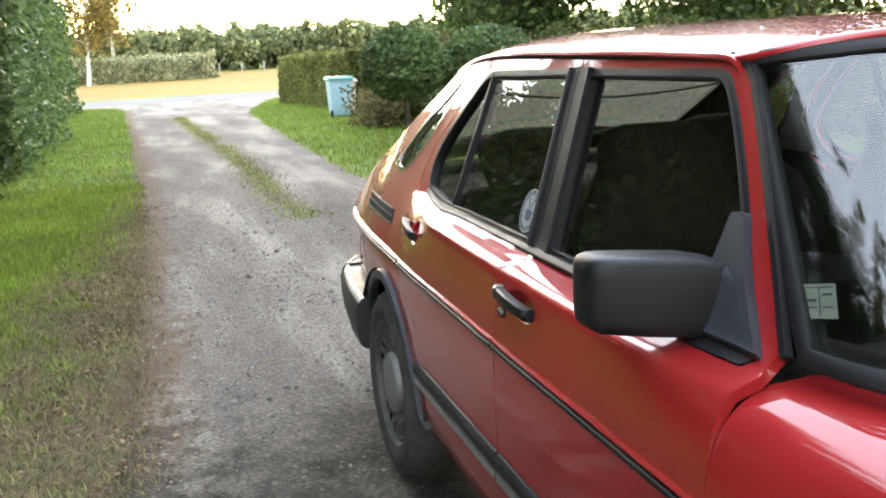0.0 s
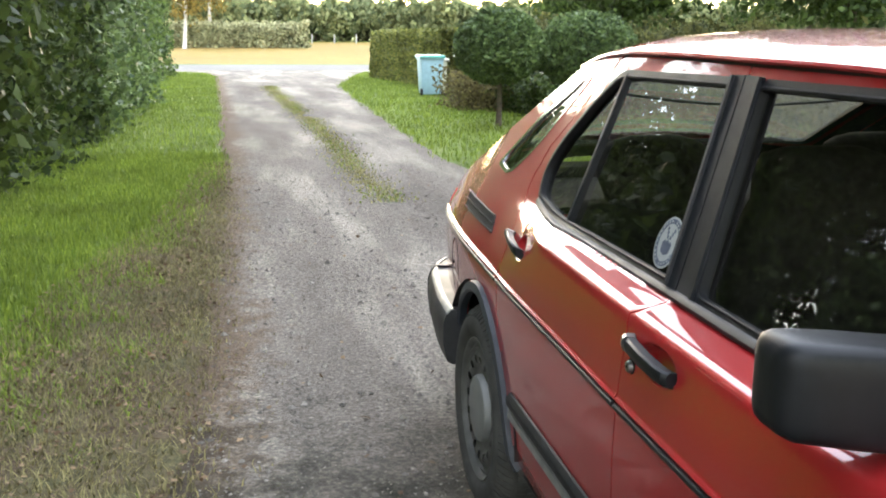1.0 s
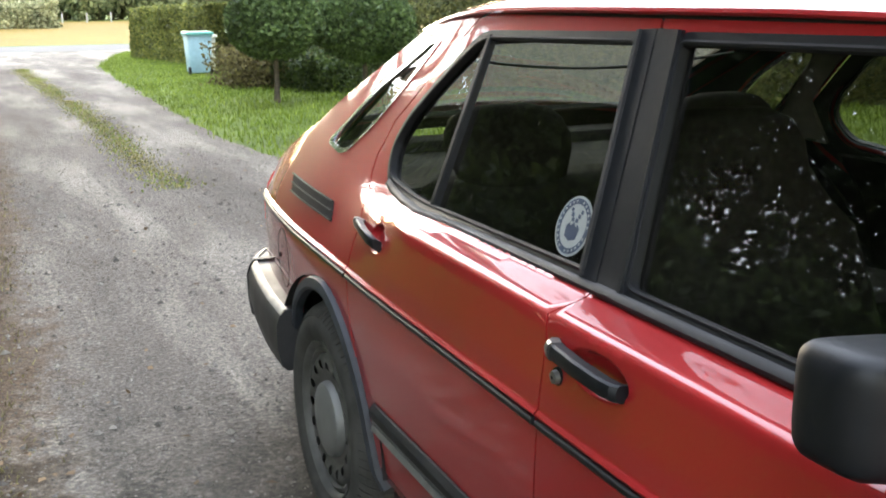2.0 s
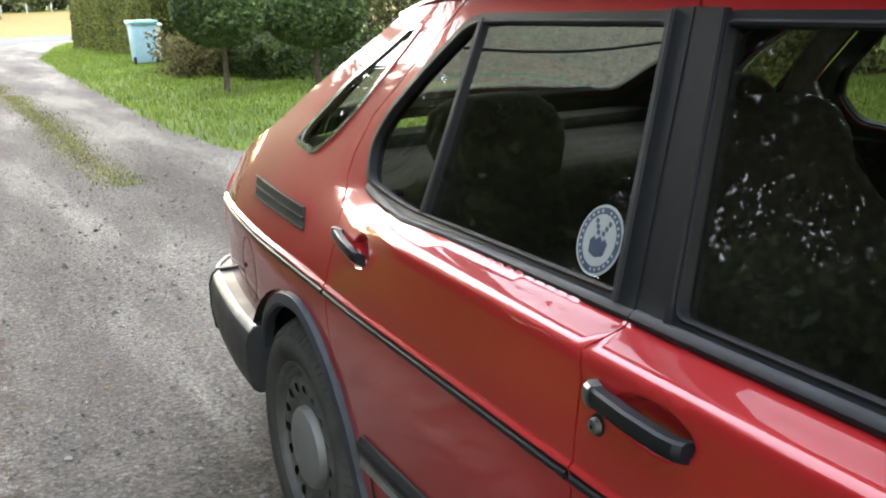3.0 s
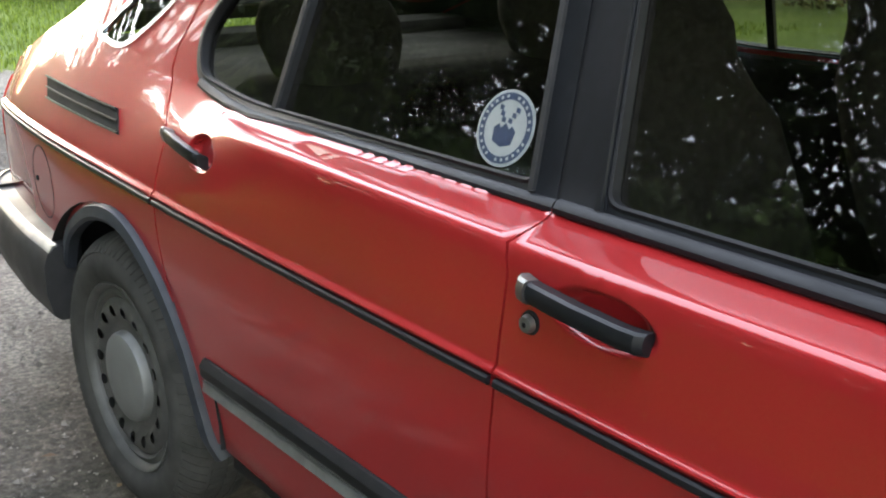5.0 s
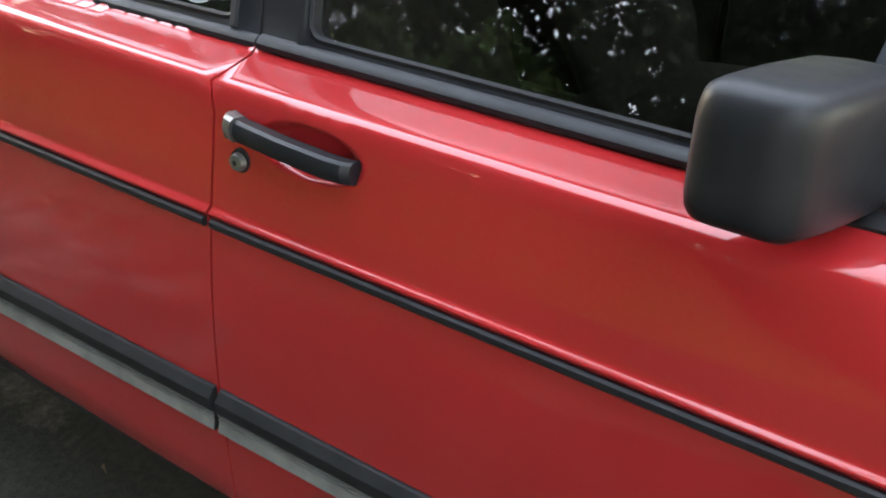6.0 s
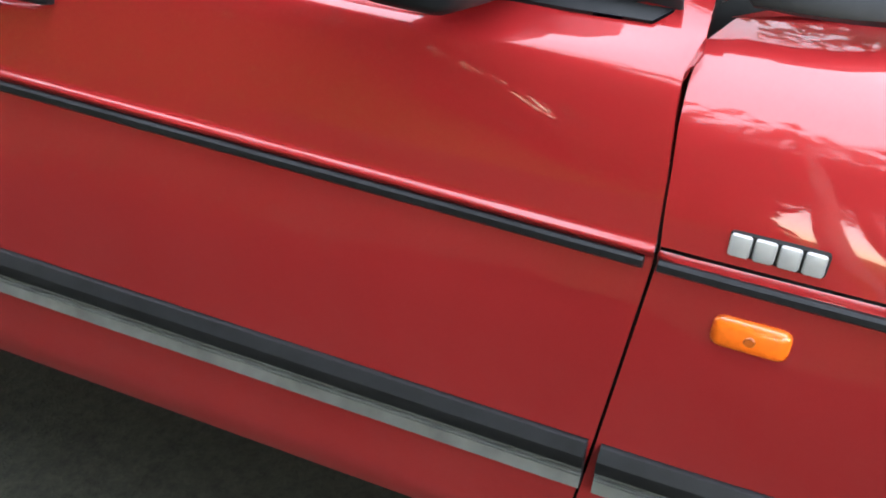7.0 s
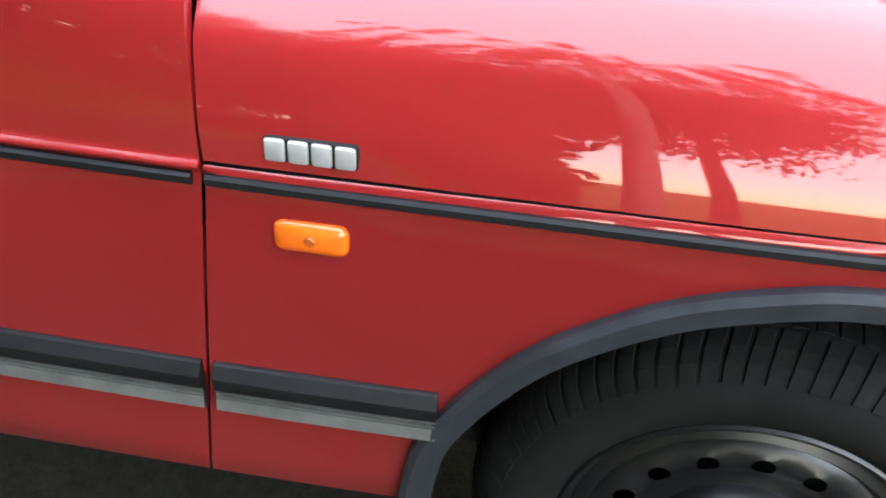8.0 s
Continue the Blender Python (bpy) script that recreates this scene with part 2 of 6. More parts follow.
LEAF_BROWN = leaf_material("dry_undergrowth_leaf", (0.0468, 0.03686, 0.01615), (0.1591, 0.1369, 0.05382), 0.35, 0.7)
LEAF_WEED = leaf_material("tall_weed_leaf", (0.13, 0.14, 0.07), (0.36, 0.35, 0.20), 0.4, 0.8)
GRASS = leaf_material("lawn_grass_blade", (0.08928, 0.1382, 0.018), (0.18, 0.2376, 0.03384), 0.4, 0.6)
GRASS_PALE = leaf_material("pale_grass_blade", (0.11, 0.105, 0.04), (0.27, 0.25, 0.10), 0.35, 0.8)
GRASS_DRY = leaf_material("dry_grass_blade", (0.05408, 0.04992, 0.01997), (0.1997, 0.1747, 0.07904), 0.35, 0.8)
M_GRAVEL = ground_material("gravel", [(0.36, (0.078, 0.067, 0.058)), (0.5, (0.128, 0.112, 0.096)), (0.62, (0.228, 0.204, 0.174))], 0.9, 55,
                           [(0.3, (0.44, 0.43, 0.42)), (0.5, (1.02, 1.01, 1.0)), (0.68, (2.05, 2.02, 1.96))], 0.022, (1.3, .22, 1), near_shade=(.5, 3.8), litter=True)
M_LAWN = ground_material("lawn_soil", [(0.3, (0.06451, 0.09677, 0.01382)), (0.6, (0.1198, 0.1658, 0.02396)), (0.8, (0.1658, 0.1843, 0.03686))], 0.6, 30,
                         [(0.3, (0.6, 0.6, 0.6)), (0.7, (1.2, 1.2, 1.2))], 0.02)
M_VERGE = ground_material("leaf_litter_verge", [(0.35, (0.078, 0.050, 0.031)), (0.5, (0.092, 0.068, 0.040)), (0.68, (0.080, 0.080, 0.032))], 2.2, 40,
                          [(0.3, (0.55, 0.55, 0.55)), (0.7, (1.3, 1.3, 1.3))], 0.015)
M_FIELD = ground_material("stubble_field", [(0.3, (0.150, 0.098, 0.016)), (0.7, (0.180, 0.122, 0.024))], 0.08, 3,
                          [(0.3, (0.85, 0.85, 0.85)), (0.7, (1.1, 1.1, 1.1))], 0.05)
M_ROADFAR = ground_material("pale_asphalt", [(0.3, (0.095, 0.093, 0.089)), (0.7, (0.120, 0.116, 0.111))], 0.4, 30,
                            [(0.3, (0.8, 0.8, 0.8)), (0.7, (1.15, 1.15, 1.15))], 0.01)
M_STONE = leaf_material("pebble_grey", (0.075, 0.067, 0.058), (0.175, 0.158, 0.137), 0.0, 0.9)
M_FALLEN = leaf_material("fallen_leaf", (0.050, 0.028, 0.014), (0.170, 0.115, 0.066), 0.2, 0.8)

# ---------------------------------------------------------------- building helpers
ORIGIN = {}


def thing(name, loc, label, category, group="", kind=""):
    ob = new(name)
    ob.location = loc
    ob.empty_display_size = 0.2
    ORIGIN[ob] = Vector(loc)
    return tagged(ob, label, category, group, kind)


def mesh_of(name, verts, faces, mat, smooth=True, normals=None):
    me = bpy.data.meshes.new(name)
    me.from_pydata([tuple(v) for v in verts], [], [tuple(f) for f in faces])
    for m in (mat if isinstance(mat, (list, tuple)) else [mat]):
        me.materials.append(m)
    if smooth:
        me.polygons.foreach_set("use_smooth", [True] * len(me.polygons))
    me.update()
    if normals is not None:
        me.normals_split_custom_set_from_vertices([tuple(n) for n in normals])
    return me


def attach(ob, parent):
    if parent is not None:
        ob.parent = parent
        if parent in ORIGIN:
            ob.matrix_parent_inverse = Matrix.Translation(-ORIGIN[parent])
    return ob


def part_mesh(name, me, parent, label=""):
    return tagged(attach(new(name, me), parent), label)


def part(name, bm, mat, parent, label="", smooth=True, sharp=35.0):
    me = bpy.data.meshes.new(name)
    bm.normal_update()
    bm.to_mesh(me)
    bm.free()
    me.materials.append(mat)
    if smooth:
        me.polygons.foreach_set("use_smooth", [True] * len(me.polygons))
        me.set_sharp_from_angle(angle=radians(sharp))
    return tagged(attach(new(name, me), parent), label)


def box_bm(x0, x1, y0, y1, z0, z1, bevel=0.0, seg=2, bm=None):
    bm = bm or bmesh.new()
    r = bmesh.ops.create_cube(bm, size=1.0)
    bmesh.ops.transform(bm, matrix=Matrix.Translation(((x0 + x1) / 2, (y0 + y1) / 2, (z0 + z1) / 2)) @ Matrix.Diagonal((x1 - x0, y1 - y0, z1 - z0, 1)), verts=r["verts"])
    if bevel:
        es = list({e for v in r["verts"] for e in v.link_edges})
        bmesh.ops.bevel(bm, geom=es, offset=bevel, segments=seg, affect='EDGES', profile=0.5)
    return bm


def catmull(pts, n=8, closed=False):
    pts = [np.array(p, float) for p in pts]
    out = []
    N = len(pts)
    for i in range(N if closed else N - 1):
        p0, p1, p2, p3 = (pts[(i - 1) % N] if closed or i > 0 else 2 * pts[0] - pts[1]), pts[i], pts[(i + 1) % N], (pts[(i + 2) % N] if closed or i < N - 2 else 2 * pts[-1] - pts[-2])
        for k in range(n):
            t = k / n
            out.append(0.5 * (2 * p1 + (p2 - p0) * t + (2 * p0 - 5 * p1 + 4 * p2 - p3) * t * t + (3 * p1 - p0 - 3 * p2 + p3) * t ** 3))
    if not closed:
        out.append(pts[-1])
    return out


def rounded(poly, r, n=5):
    """A closed outline with its corners rounded; r is one radius or one per corner."""
    out, N = [], len(poly)
    for i in range(N):
        p, a, b = (np.array(poly[k % N], float) for k in (i, i - 1, i + 1))
        ri = r[i] if isinstance(r, (list, tuple)) else r
        da, db = a - p, b - p
        la, lb = np.linalg.norm(da), np.linalg.norm(db)
        ri = min(ri, la * 0.45, lb * 0.45)
        if ri < 1e-4:
            out.append(p)
            continue
        s, e = p + da / la * ri, p + db / lb * ri
        for k in range(n + 1):
            t = k / n
            out.append((1 - t) ** 2 * s + 2 * t * (1 - t) * p + t * t * e)
    return out


def dense(poly, step):
    out = []
    N = len(poly)
    for i in range(N):
        a, b = np.array(poly[i], float), np.array(poly[(i + 1) % N], float)
        k = max(1, int(np.ceil(np.linalg.norm(b - a) / step)))
        out += [a + (b - a) * j / k for j in range(k)]
    return out


def inside(P, poly):
    P, poly = np.asarray(P), np.asarray(poly)
    x, y = P[:, 0], P[:, 1]
    c = np.zeros(len(P), bool)
    j = len(poly) - 1
    for i in range(len(poly)):
        xi, yi, xj, yj = *poly[i], *poly[j]
        with np.errstate(divide='ignore', invalid='ignore'):
            c ^= ((yi > y) != (yj > y)) & (x < (xj - xi) * (y - yi) / (yj - yi + 1e-12) + xi)
        j = i
    return c


from mathutils.geometry import delaunay_2d_cdt


def near(P, poly, d):
    """Whether points lie within d of the outline's vertices."""
    poly = np.asarray(poly)
    return (((P[:, None, :] - poly[None, :, :]) ** 2).sum(2) < d * d).any(1)


def triangulate(outline, holes, grid, step):
    """Triangles of a flat outline with holes, with the grid's points inside."""
    loops = [dense(outline, step)] + [dense(h, step) for h in holes]
    G = np.asarray(grid, float)
    keep = inside(G, loops[0])
    for h in loops[1:]:
        keep &= ~inside(G, h)
    G = G[keep]
    for l in loops:
        if len(G):
            G = G[~near(G, l, step * 0.45)]
    verts, edges = [], []
    for l in loops:
        b = len(verts)
        verts += [tuple(p) for p in l]
        edges += [(b + i, b + (i + 1) % len(l)) for i in range(len(l))]
    verts += [tuple(p) for p in G]
    vo, _, fo, *_ = delaunay_2d_cdt([Vector(v) for v in verts], edges, [], 0, 1e-6)
    V = np.array([tuple(v) for v in vo])
    F = np.array([f for f in fo if len(f) == 3])
    C = V[F].mean(1)
    ok = inside(C, loops[0])
    for h in loops[1:]:
        ok &= ~inside(C, h)
    return V, F[ok], loops


def skin(name, outline, holes, surf, mat, parent, label="", step=0.03, rows=None, cols=None, depth=0.018, extra=(), mirror=False, offset=0.0, back=False):
    """A sheet of the surface surf(a, b) -> point, over a flat outline, with edges turned inwards by depth along the normal."""
    O = np.asarray(outline)
    lo, hi = O.min(0), O.max(0)
    a = np.asarray(cols) if cols is not None else np.arange(lo[0], hi[0], step)
    b = np.asarray(rows) if rows is not None else np.arange(lo[1], hi[1], step)
    grid = [(u, v) for u in a for v in b]
    if len(extra):
        grid = [p for p in grid if all(((p[0] - c[0]) / c[2]) ** 2 + ((p[1] - c[1]) / c[3]) ** 2 > 1.2 for c in RECESS)]
    grid += [tuple(p) for p in extra]
    V, F, loops = triangulate(outline, holes, grid, step)
    e = 1e-3
    P = surf(V[:, 0], V[:, 1])
    N = np.cross(surf(V[:, 0] + e, V[:, 1]) - surf(V[:, 0] - e, V[:, 1]), surf(V[:, 0], V[:, 1] + e) - surf(V[:, 0], V[:, 1] - e))
    N /= np.linalg.norm(N, axis=1)[:, None] + 1e-12
    # outwards from the car's middle
    N[((P - np.array((.845, 1.35, .60))) * N).sum(1) < 0] *= -1
    tri = P[F]
    fn = np.cross(tri[:, 1] - tri[:, 0], tri[:, 2] - tri[:, 0])
    flip = (fn * N[F[:, 0]]).sum(1) < 0
    F[flip] = F[flip][:, ::-1]
    P = P + N * offset
    verts, norms, faces = list(P), list(N), [tuple(f) for f in F]
    # edge flange
    if depth:
        from collections import Counter
        cnt = Counter()
        dirs = {}
        for f in F:
            for i in range(3):
                p, q = int(f[i]), int(f[(i + 1) % 3])
                cnt[frozenset((p, q))] += 1
                dirs[frozenset((p, q))] = (p, q)
        made = {}
        for k, c in cnt.items():
            if c == 1:
                p, q = dirs[k]
                for w in (p, q):
                    if w not in made:
                        made[w] = (len(verts), len(verts) + 1)
                        verts += [P[w], P[w] - N[w] * depth]
                        norms += [N[w], N[w]]
                t = P[q] - P[p]
                side = np.cross(t, N[p])
                side /= np.linalg.norm(side) + 1e-12
                for w in (p, q):
                    for j in made[w]:
                        norms[j] = side
                faces.append((made[q][0], made[p][0], made[p][1], made[q][1]))
        if back:
            b0 = len(verts)
            verts += list(P - N * depth)
            norms += list(-N)
            faces += [(f[2] + b0, f[1] + b0, f[0] + b0) for f in F]
    verts, norms = np.array(verts), np.array(norms)
    if mirror:
        verts[:, 0] = WIDTH - verts[:, 0]
        norms[:, 0] *= -1
        faces = [f[::-1] for f in faces]
    me = mesh_of(name, verts, faces, mat, True, norms)
    return part_mesh(name, me, parent, label)


def sweep(path, profile, closed=False, frames=None, mirror=False):
    """verts and faces of a profile (u along the outward normal n, v along the side b) swept along a path of (point, n, b)."""
    V, F = [], []
    m = len(profile)
    for p, n, b in path:
        p, n, b = np.array(p), np.array(n), np.array(b)
        for u, v in profile:
            V.append(p + n * u + b * v)
    L = len(path)
    for i in range(L if closed else L - 1):
        for j in range(m):
            a, c = i * m + j, i * m + (j + 1) % m
            d, e = ((i + 1) % L) * m + j, ((i + 1) % L) * m + (j + 1) % m
            F.append((a, c, e, d))
    if not closed:
        F.append(tuple(range(m))[::-1])
        F.append(tuple((L - 1) * m + j for j in range(m)))
    V = np.array(V)
    if mirror:
        V[:, 0] = WIDTH - V[:, 0]
        F = [f[::-1] for f in F]
    return V, F


def raw_part(name, V, F, mat, parent, label="", sharp=35.0):
    bm = bmesh.new()
    vs = [bm.verts.new(tuple(v)) for v in V]
    for f in F:
        try:
            bm.faces.new([vs[i] for i in f])
        except ValueError:
            pass
    bmesh.ops.recalc_face_normals(bm, faces=bm.faces)
    return part(name, bm, mat, parent, label, True, sharp)


def lathe(name, profile, centre, mat, parent, label="", seg=64, outward=-1, sharp=30.0, angle=0.0):
    """A profile of (radius, depth) turned about an axis along X; depth counts inwards from the outer side."""
    V, F = [], []
    m = len(profile)
    cx, cy, cz = centre
    for i in range(seg):
        a = 2 * math.pi * i / seg
        for r, d in profile:
            x, y = -outward * d, r * math.cos(a)
            V.append((cx + x * math.cos(angle) - y * math.sin(angle), cy + x * math.sin(angle) + y * math.cos(angle), cz + r * math.sin(a)))
    for i in range(seg):
        for j in range(m - 1):
            a, b = i * m + j, ((i + 1) % seg) * m + j
            F.append((a, b, b + 1, a + 1))
    return raw_part(name, V, F, mat, parent, label, sharp)


# ---------------------------------------------------------------- the car's side surface
WIDTH = 1.69


def table(xs, ys, lo, hi, sigma, n=4000):
    g = np.linspace(lo, hi, n)
    v = np.interp(g, xs, ys)
    k = int(4 * sigma / (g[1] - g[0]))
    w = np.exp(-0.5 * (np.arange(-k, k + 1) * (g[1] - g[0]) / sigma) ** 2)
    pad = np.concatenate([2 * v[0] - v[k:0:-1], v, 2 * v[-1] - v[-2:-k - 2:-1]])
    return g, np.convolve(pad, w / w.sum(), 'valid')


# inset of the side, by height: the doors (with a tight shoulder under the windows), their front end
# (where the shoulder widens towards the bonnet), and the rear quarter
P_T = table([.10, .20, .30, .48, .60, .72, .78, .82, .85, .866, .875, .881, .886, .889, .892, .895, .899, .904, .915, 1.294, 1.45],
            [.10, .06, .018, .006, .0, .001, .0055, .0105, .0145, .0166, .0185, .0203, .0230, .028, .039, .058, .083, .101, .110, .251, .31], 0.05, 1.45, 0.0018)
F_T = table([.10, .20, .30, .48, .60, .72, .78, .82, .85, .866, .884, .895, .905, .915, 1.294, 1.45],
            [.10, .06, .018, .006, .0, .0, .006, .014, .024, .031, .043, .060, .086, .110, .251, .31], 0.05, 1.45, 0.008)
# rear end of the rear door: the shoulder spreads downwards
G_T = table([.10, .20, .30, .48, .60, .72, .76, .79, .82, .85, .87, .885, .895, .904, .915, 1.294, 1.45],
            [.10, .06, .018, .006, .0, .001, .006, .013, .024, .041, .057, .073, .086, .099, .110, .251, .31], 0.05, 1.45, 0.006)
R_T = table([.10, .20, .335, .48, .60, .72, .79, .82, .90, 1.0, 1.30, 1.45],
            [.10, .05, .012, .006, .0, .0, .042, .056, .100, .150, .275, .33], 0.05, 1.45, 0.03)
Q_T = table([-1.1, -.9, -.7, -.4, 0, .5, 1.4, 2.14, 2.32, 2.5, 2.7, 2.9, 3.13, 3.2, 3.43, 3.6],
            [.22, .13, .075, .03, .010, 0, .004, .022, .028, .032, .040, .052, .076, .084, .12, .19], -1.1, 3.6, 0.07)
RECESS = [(1.247, 0.842, 0.078, 0.030), (2.172, 0.833, 0.064, 0.030)]


def mould_z(y):
    """Height of the thin moulding along the side."""
    return np.interp(y, [-.9, .3, .54, 1.39, 1.8, 2.32, 3.43], [.7165, .7215, .7225, .7235, .7205, .7155, .711])


def strip_z(y):
    """Height of the wide protective strip's middle; its rear end drops towards the arch."""
    return np.interp(y, [.3, 1.4, 1.75, 2.16], [.4572, .4560, .4490, .4380])


def S(y, z, dish=True):
    y, z = np.asarray(y, float), np.asarray(z, float)
    a = np.clip((y - 2.10) / .50, 0, 1)
    a = a * a * (3 - 2 * a)
    g = np.clip((y - 1.95) / .36, 0, 1)
    g = g * g * (3 - 2 * g)
    f = np.clip((.86 - y) / .34, 0, 1)
    f = f * f * (3 - 2 * f)
    x = (np.interp(z, *P_T) * (1 - f - g) + np.interp(z, *F_T) * f + np.interp(z, *G_T) * g) * (1 - a) + np.interp(z, *R_T) * a + np.interp(y, *Q_T)
    x = x - 0.0072 * np.exp(-((z - mould_z(y) - 0.0128) / 0.0048) ** 2)       # bead above the moulding
    if dish:
        for cy, cz, ry, rz in RECESS:
            r = np.clip((1 - np.sqrt(((y - cy) / ry) ** 2 + ((z - cz) / rz) ** 2)) / .42, 0, 1)
            x = x + 0.020 * r * r * (3 - 2 * r)
    return x


def side(a, b):
    return np.stack([S(a, b), np.asarray(a, float), np.asarray(b, float)], -1)


def side_plain(a, b):
    return np.stack([S(a, b, False), np.asarray(a, float), np.asarray(b, float)], -1)


def side_glass(a, b):
    """The plane of the side windows, straight on below the belt."""
    a, b = np.asarray(a, float), np.asarray(b, float)
    x0, x1 = S(a, .950, False), S(a, .965, False)
    x = np.where(b < .950, x0 + (b - .950) * (x1 - x0) / .015, S(a, b, False))
    return np.stack([x, a, b], -1)


def side_normal(y, z):
    e = 2e-3
    d1 = np.array([(S(y + e, z, False) - S(y - e, z, False)) / (2 * e), 1, 0])
    d2 = np.array([(S(y, z + e, False) - S(y, z - e, False)) / (2 * e), 0, 1])
    n = np.cross(d1, d2)
    n = n / np.linalg.norm(n)
    return -n if n[0] > 0 else n


ROWS_Z = np.unique(np.round(np.concatenate([np.arange(.30, .70, .04), np.arange(.70, .76, .0022), np.arange(.76, .858, .012), np.arange(.858, .908, .0035), np.arange(.92, 1.34, .03)]), 4))
SHUT_F = [(.577, .295), (.557, .484), (.547, .589), (.535, .722), (.539, .80), (.545, .852), (.548, .885), (.540, .905)]
PILLAR_A = [(.538, .930), (.618, 1.034), (.717, 1.156), (.81, 1.268), (.845, 1.295), (.90, 1.309)]
SHUT_B = [(1.388, .295), (1.396, .485), (1.391, .665), (1.387, .727), (1.386, .80), (1.387, .852), (1.398, .885), (1.402, .915), (1.470, 1.309)]
SHUT_C = [(2.160, .295), (2.188, .38), (2.232, .475), (2.285, .573), (2.312, .65), (2.325, .72), (2.342, .82), (2.405, .88), (2.455, .93), (2.462, .97), (2.43, 1.05), (2.292, 1.162), (2.134, 1.285)]
ARCH_R = catmull([(2.165, .295), (2.192, .363), (2.235, .468), (2.322, .568), (2.430, .630), (2.530, .645), (2.655, .617), (2.785, .542), (2.845, .46), (2.870, .38), (2.880, .30)], 5)
ARCH_F = [tuple(p) for p in catmull([(.335, .295), (.327, .36), (.312, .416), (.265, .497), (.203, .569), (.112, .629), (.02, .660), (-.06, .671), (-.17, .660), (-.28, .608), (-.36, .51), (-.395, .40), (-.40, .295)], 9)]
HATCH = [(2.44, 1.258), (2.65, 1.168), (2.93, 1.05), (3.09, .974), (3.28, .90), (3.40, .845), (3.43, .80)]
WIN_F = rounded([(.592, .917), (1.342, .917), (1.417, 1.277), (.880, 1.284), (.785, 1.185), (.705, 1.082)], [.03, .03, .03, .04, .05, .05])
WIN_R = rounded([(1.440, .917), (2.14, .905), (2.345, .925), (2.392, 1.0), (2.35, 1.071), (2.245, 1.155), (2.085, 1.262), (1.506, 1.275)], [.03, .1, .07, .07, .06, .06, .05, .03])
WIN_Q = rounded([(2.70, .930), (2.885, .945), (2.63, 1.115), (2.365, 1.240), (2.300, 1.240), (2.55, 1.03)], [.06, .045, .05, .02, .015, .05])
SIDES = (("right", False), ("left", True))


def fine_edge(pts):
    """A shut line with close points where it crosses the bead above the moulding."""
    pts, out = [np.array(p, float) for p in pts], []
    for a, b in zip(pts, pts[1:]):
        zs = [z for z in np.arange(.704, .756, .003) if a[1] < z < b[1]]
        out += [tuple(a)] + [tuple(a + (b - a) * (z - a[1]) / (b[1] - a[1])) for z in zs]
    return out + [tuple(pts[-1])]


SHUT_F, SHUT_B, SHUT_C = fine_edge(SHUT_F), fine_edge(SHUT_B), fine_edge(SHUT_C)


def shift(pts, d):
    return [(y + d, z) for y, z in pts]


car = thing("car", (WIDTH / 2, 1.26, 0), "red five-door hatchback car with black trim, dusty and parked on gravel", "car")


def trace(pts, step=0.03, off=0.0):
    """A path on the side's surface through points of (y, z), for sweep: the point, the normal out of it, and the side direction."""
    pts = [np.array(p, float) for p in pts]
    out = [pts[0]]
    for a, b in zip(pts, pts[1:]):
        k = max(1, int(np.linalg.norm(b - a) / step))
        out += [a + (b - a) * j / k for j in range(1, k + 1)]
    res = []
    for i, p in enumerate(out):
        t2 = out[min(i + 1, len(out) - 1)] - out[max(i - 1, 0)]
        n = side_normal(*p)
        P = side_plain(*p)
        P2 = side_plain(*(p + t2 * 0.01))
        t = P2 - P
        t /= np.linalg.norm(t)
        b = np.cross(t, n)
        res.append((P + n * off, n, b / np.linalg.norm(b)))
    return res


def strip(name, pts, profile, mat, parent, mirror, label="", closed=False, step=0.03, sharp=35.0, off=0.0):
    V, F = sweep(trace(list(pts) + ([pts[0]] if closed else []), step, off), profile, False, None, mirror)
    return raw_part(name, V, F, mat, parent, label, sharp)


def recess_points(k):
    cy, cz, ry, rz = RECESS[k]
    return [(cy + ry * r * math.cos(a), cz + rz * r * math.sin(a)) for r in (1.10, 1.04, 1.0, .97, .94, .90, .86, .82, .78, .74, .70, .66, .62, .58, .45, .25) for a in np.linspace(0, 2 * math.pi, 64, endpoint=False)]


def inset(poly, d):
    """An outline moved inwards by d."""
    P = np.array(poly, float)
    area = 0.5 * np.sum(P[:, 0] * np.roll(P[:, 1], -1) - np.roll(P[:, 0], -1) * P[:, 1])
    t = np.roll(P, -1, 0) - np.roll(P, 1, 0)
    t /= np.linalg.norm(t, axis=1)[:, None] + 1e-9
    n = np.stack([-t[:, 1], t[:, 0]], -1) * (1 if area > 0 else -1)
    return [tuple(q) for q in P + n * d]


BEAD = [(0, -.0062), (.005, -.0062), (.0080, -.0032), (.0080, .0030), (.005, .0056), (0, .0056)]
FRAME_IN = .0105


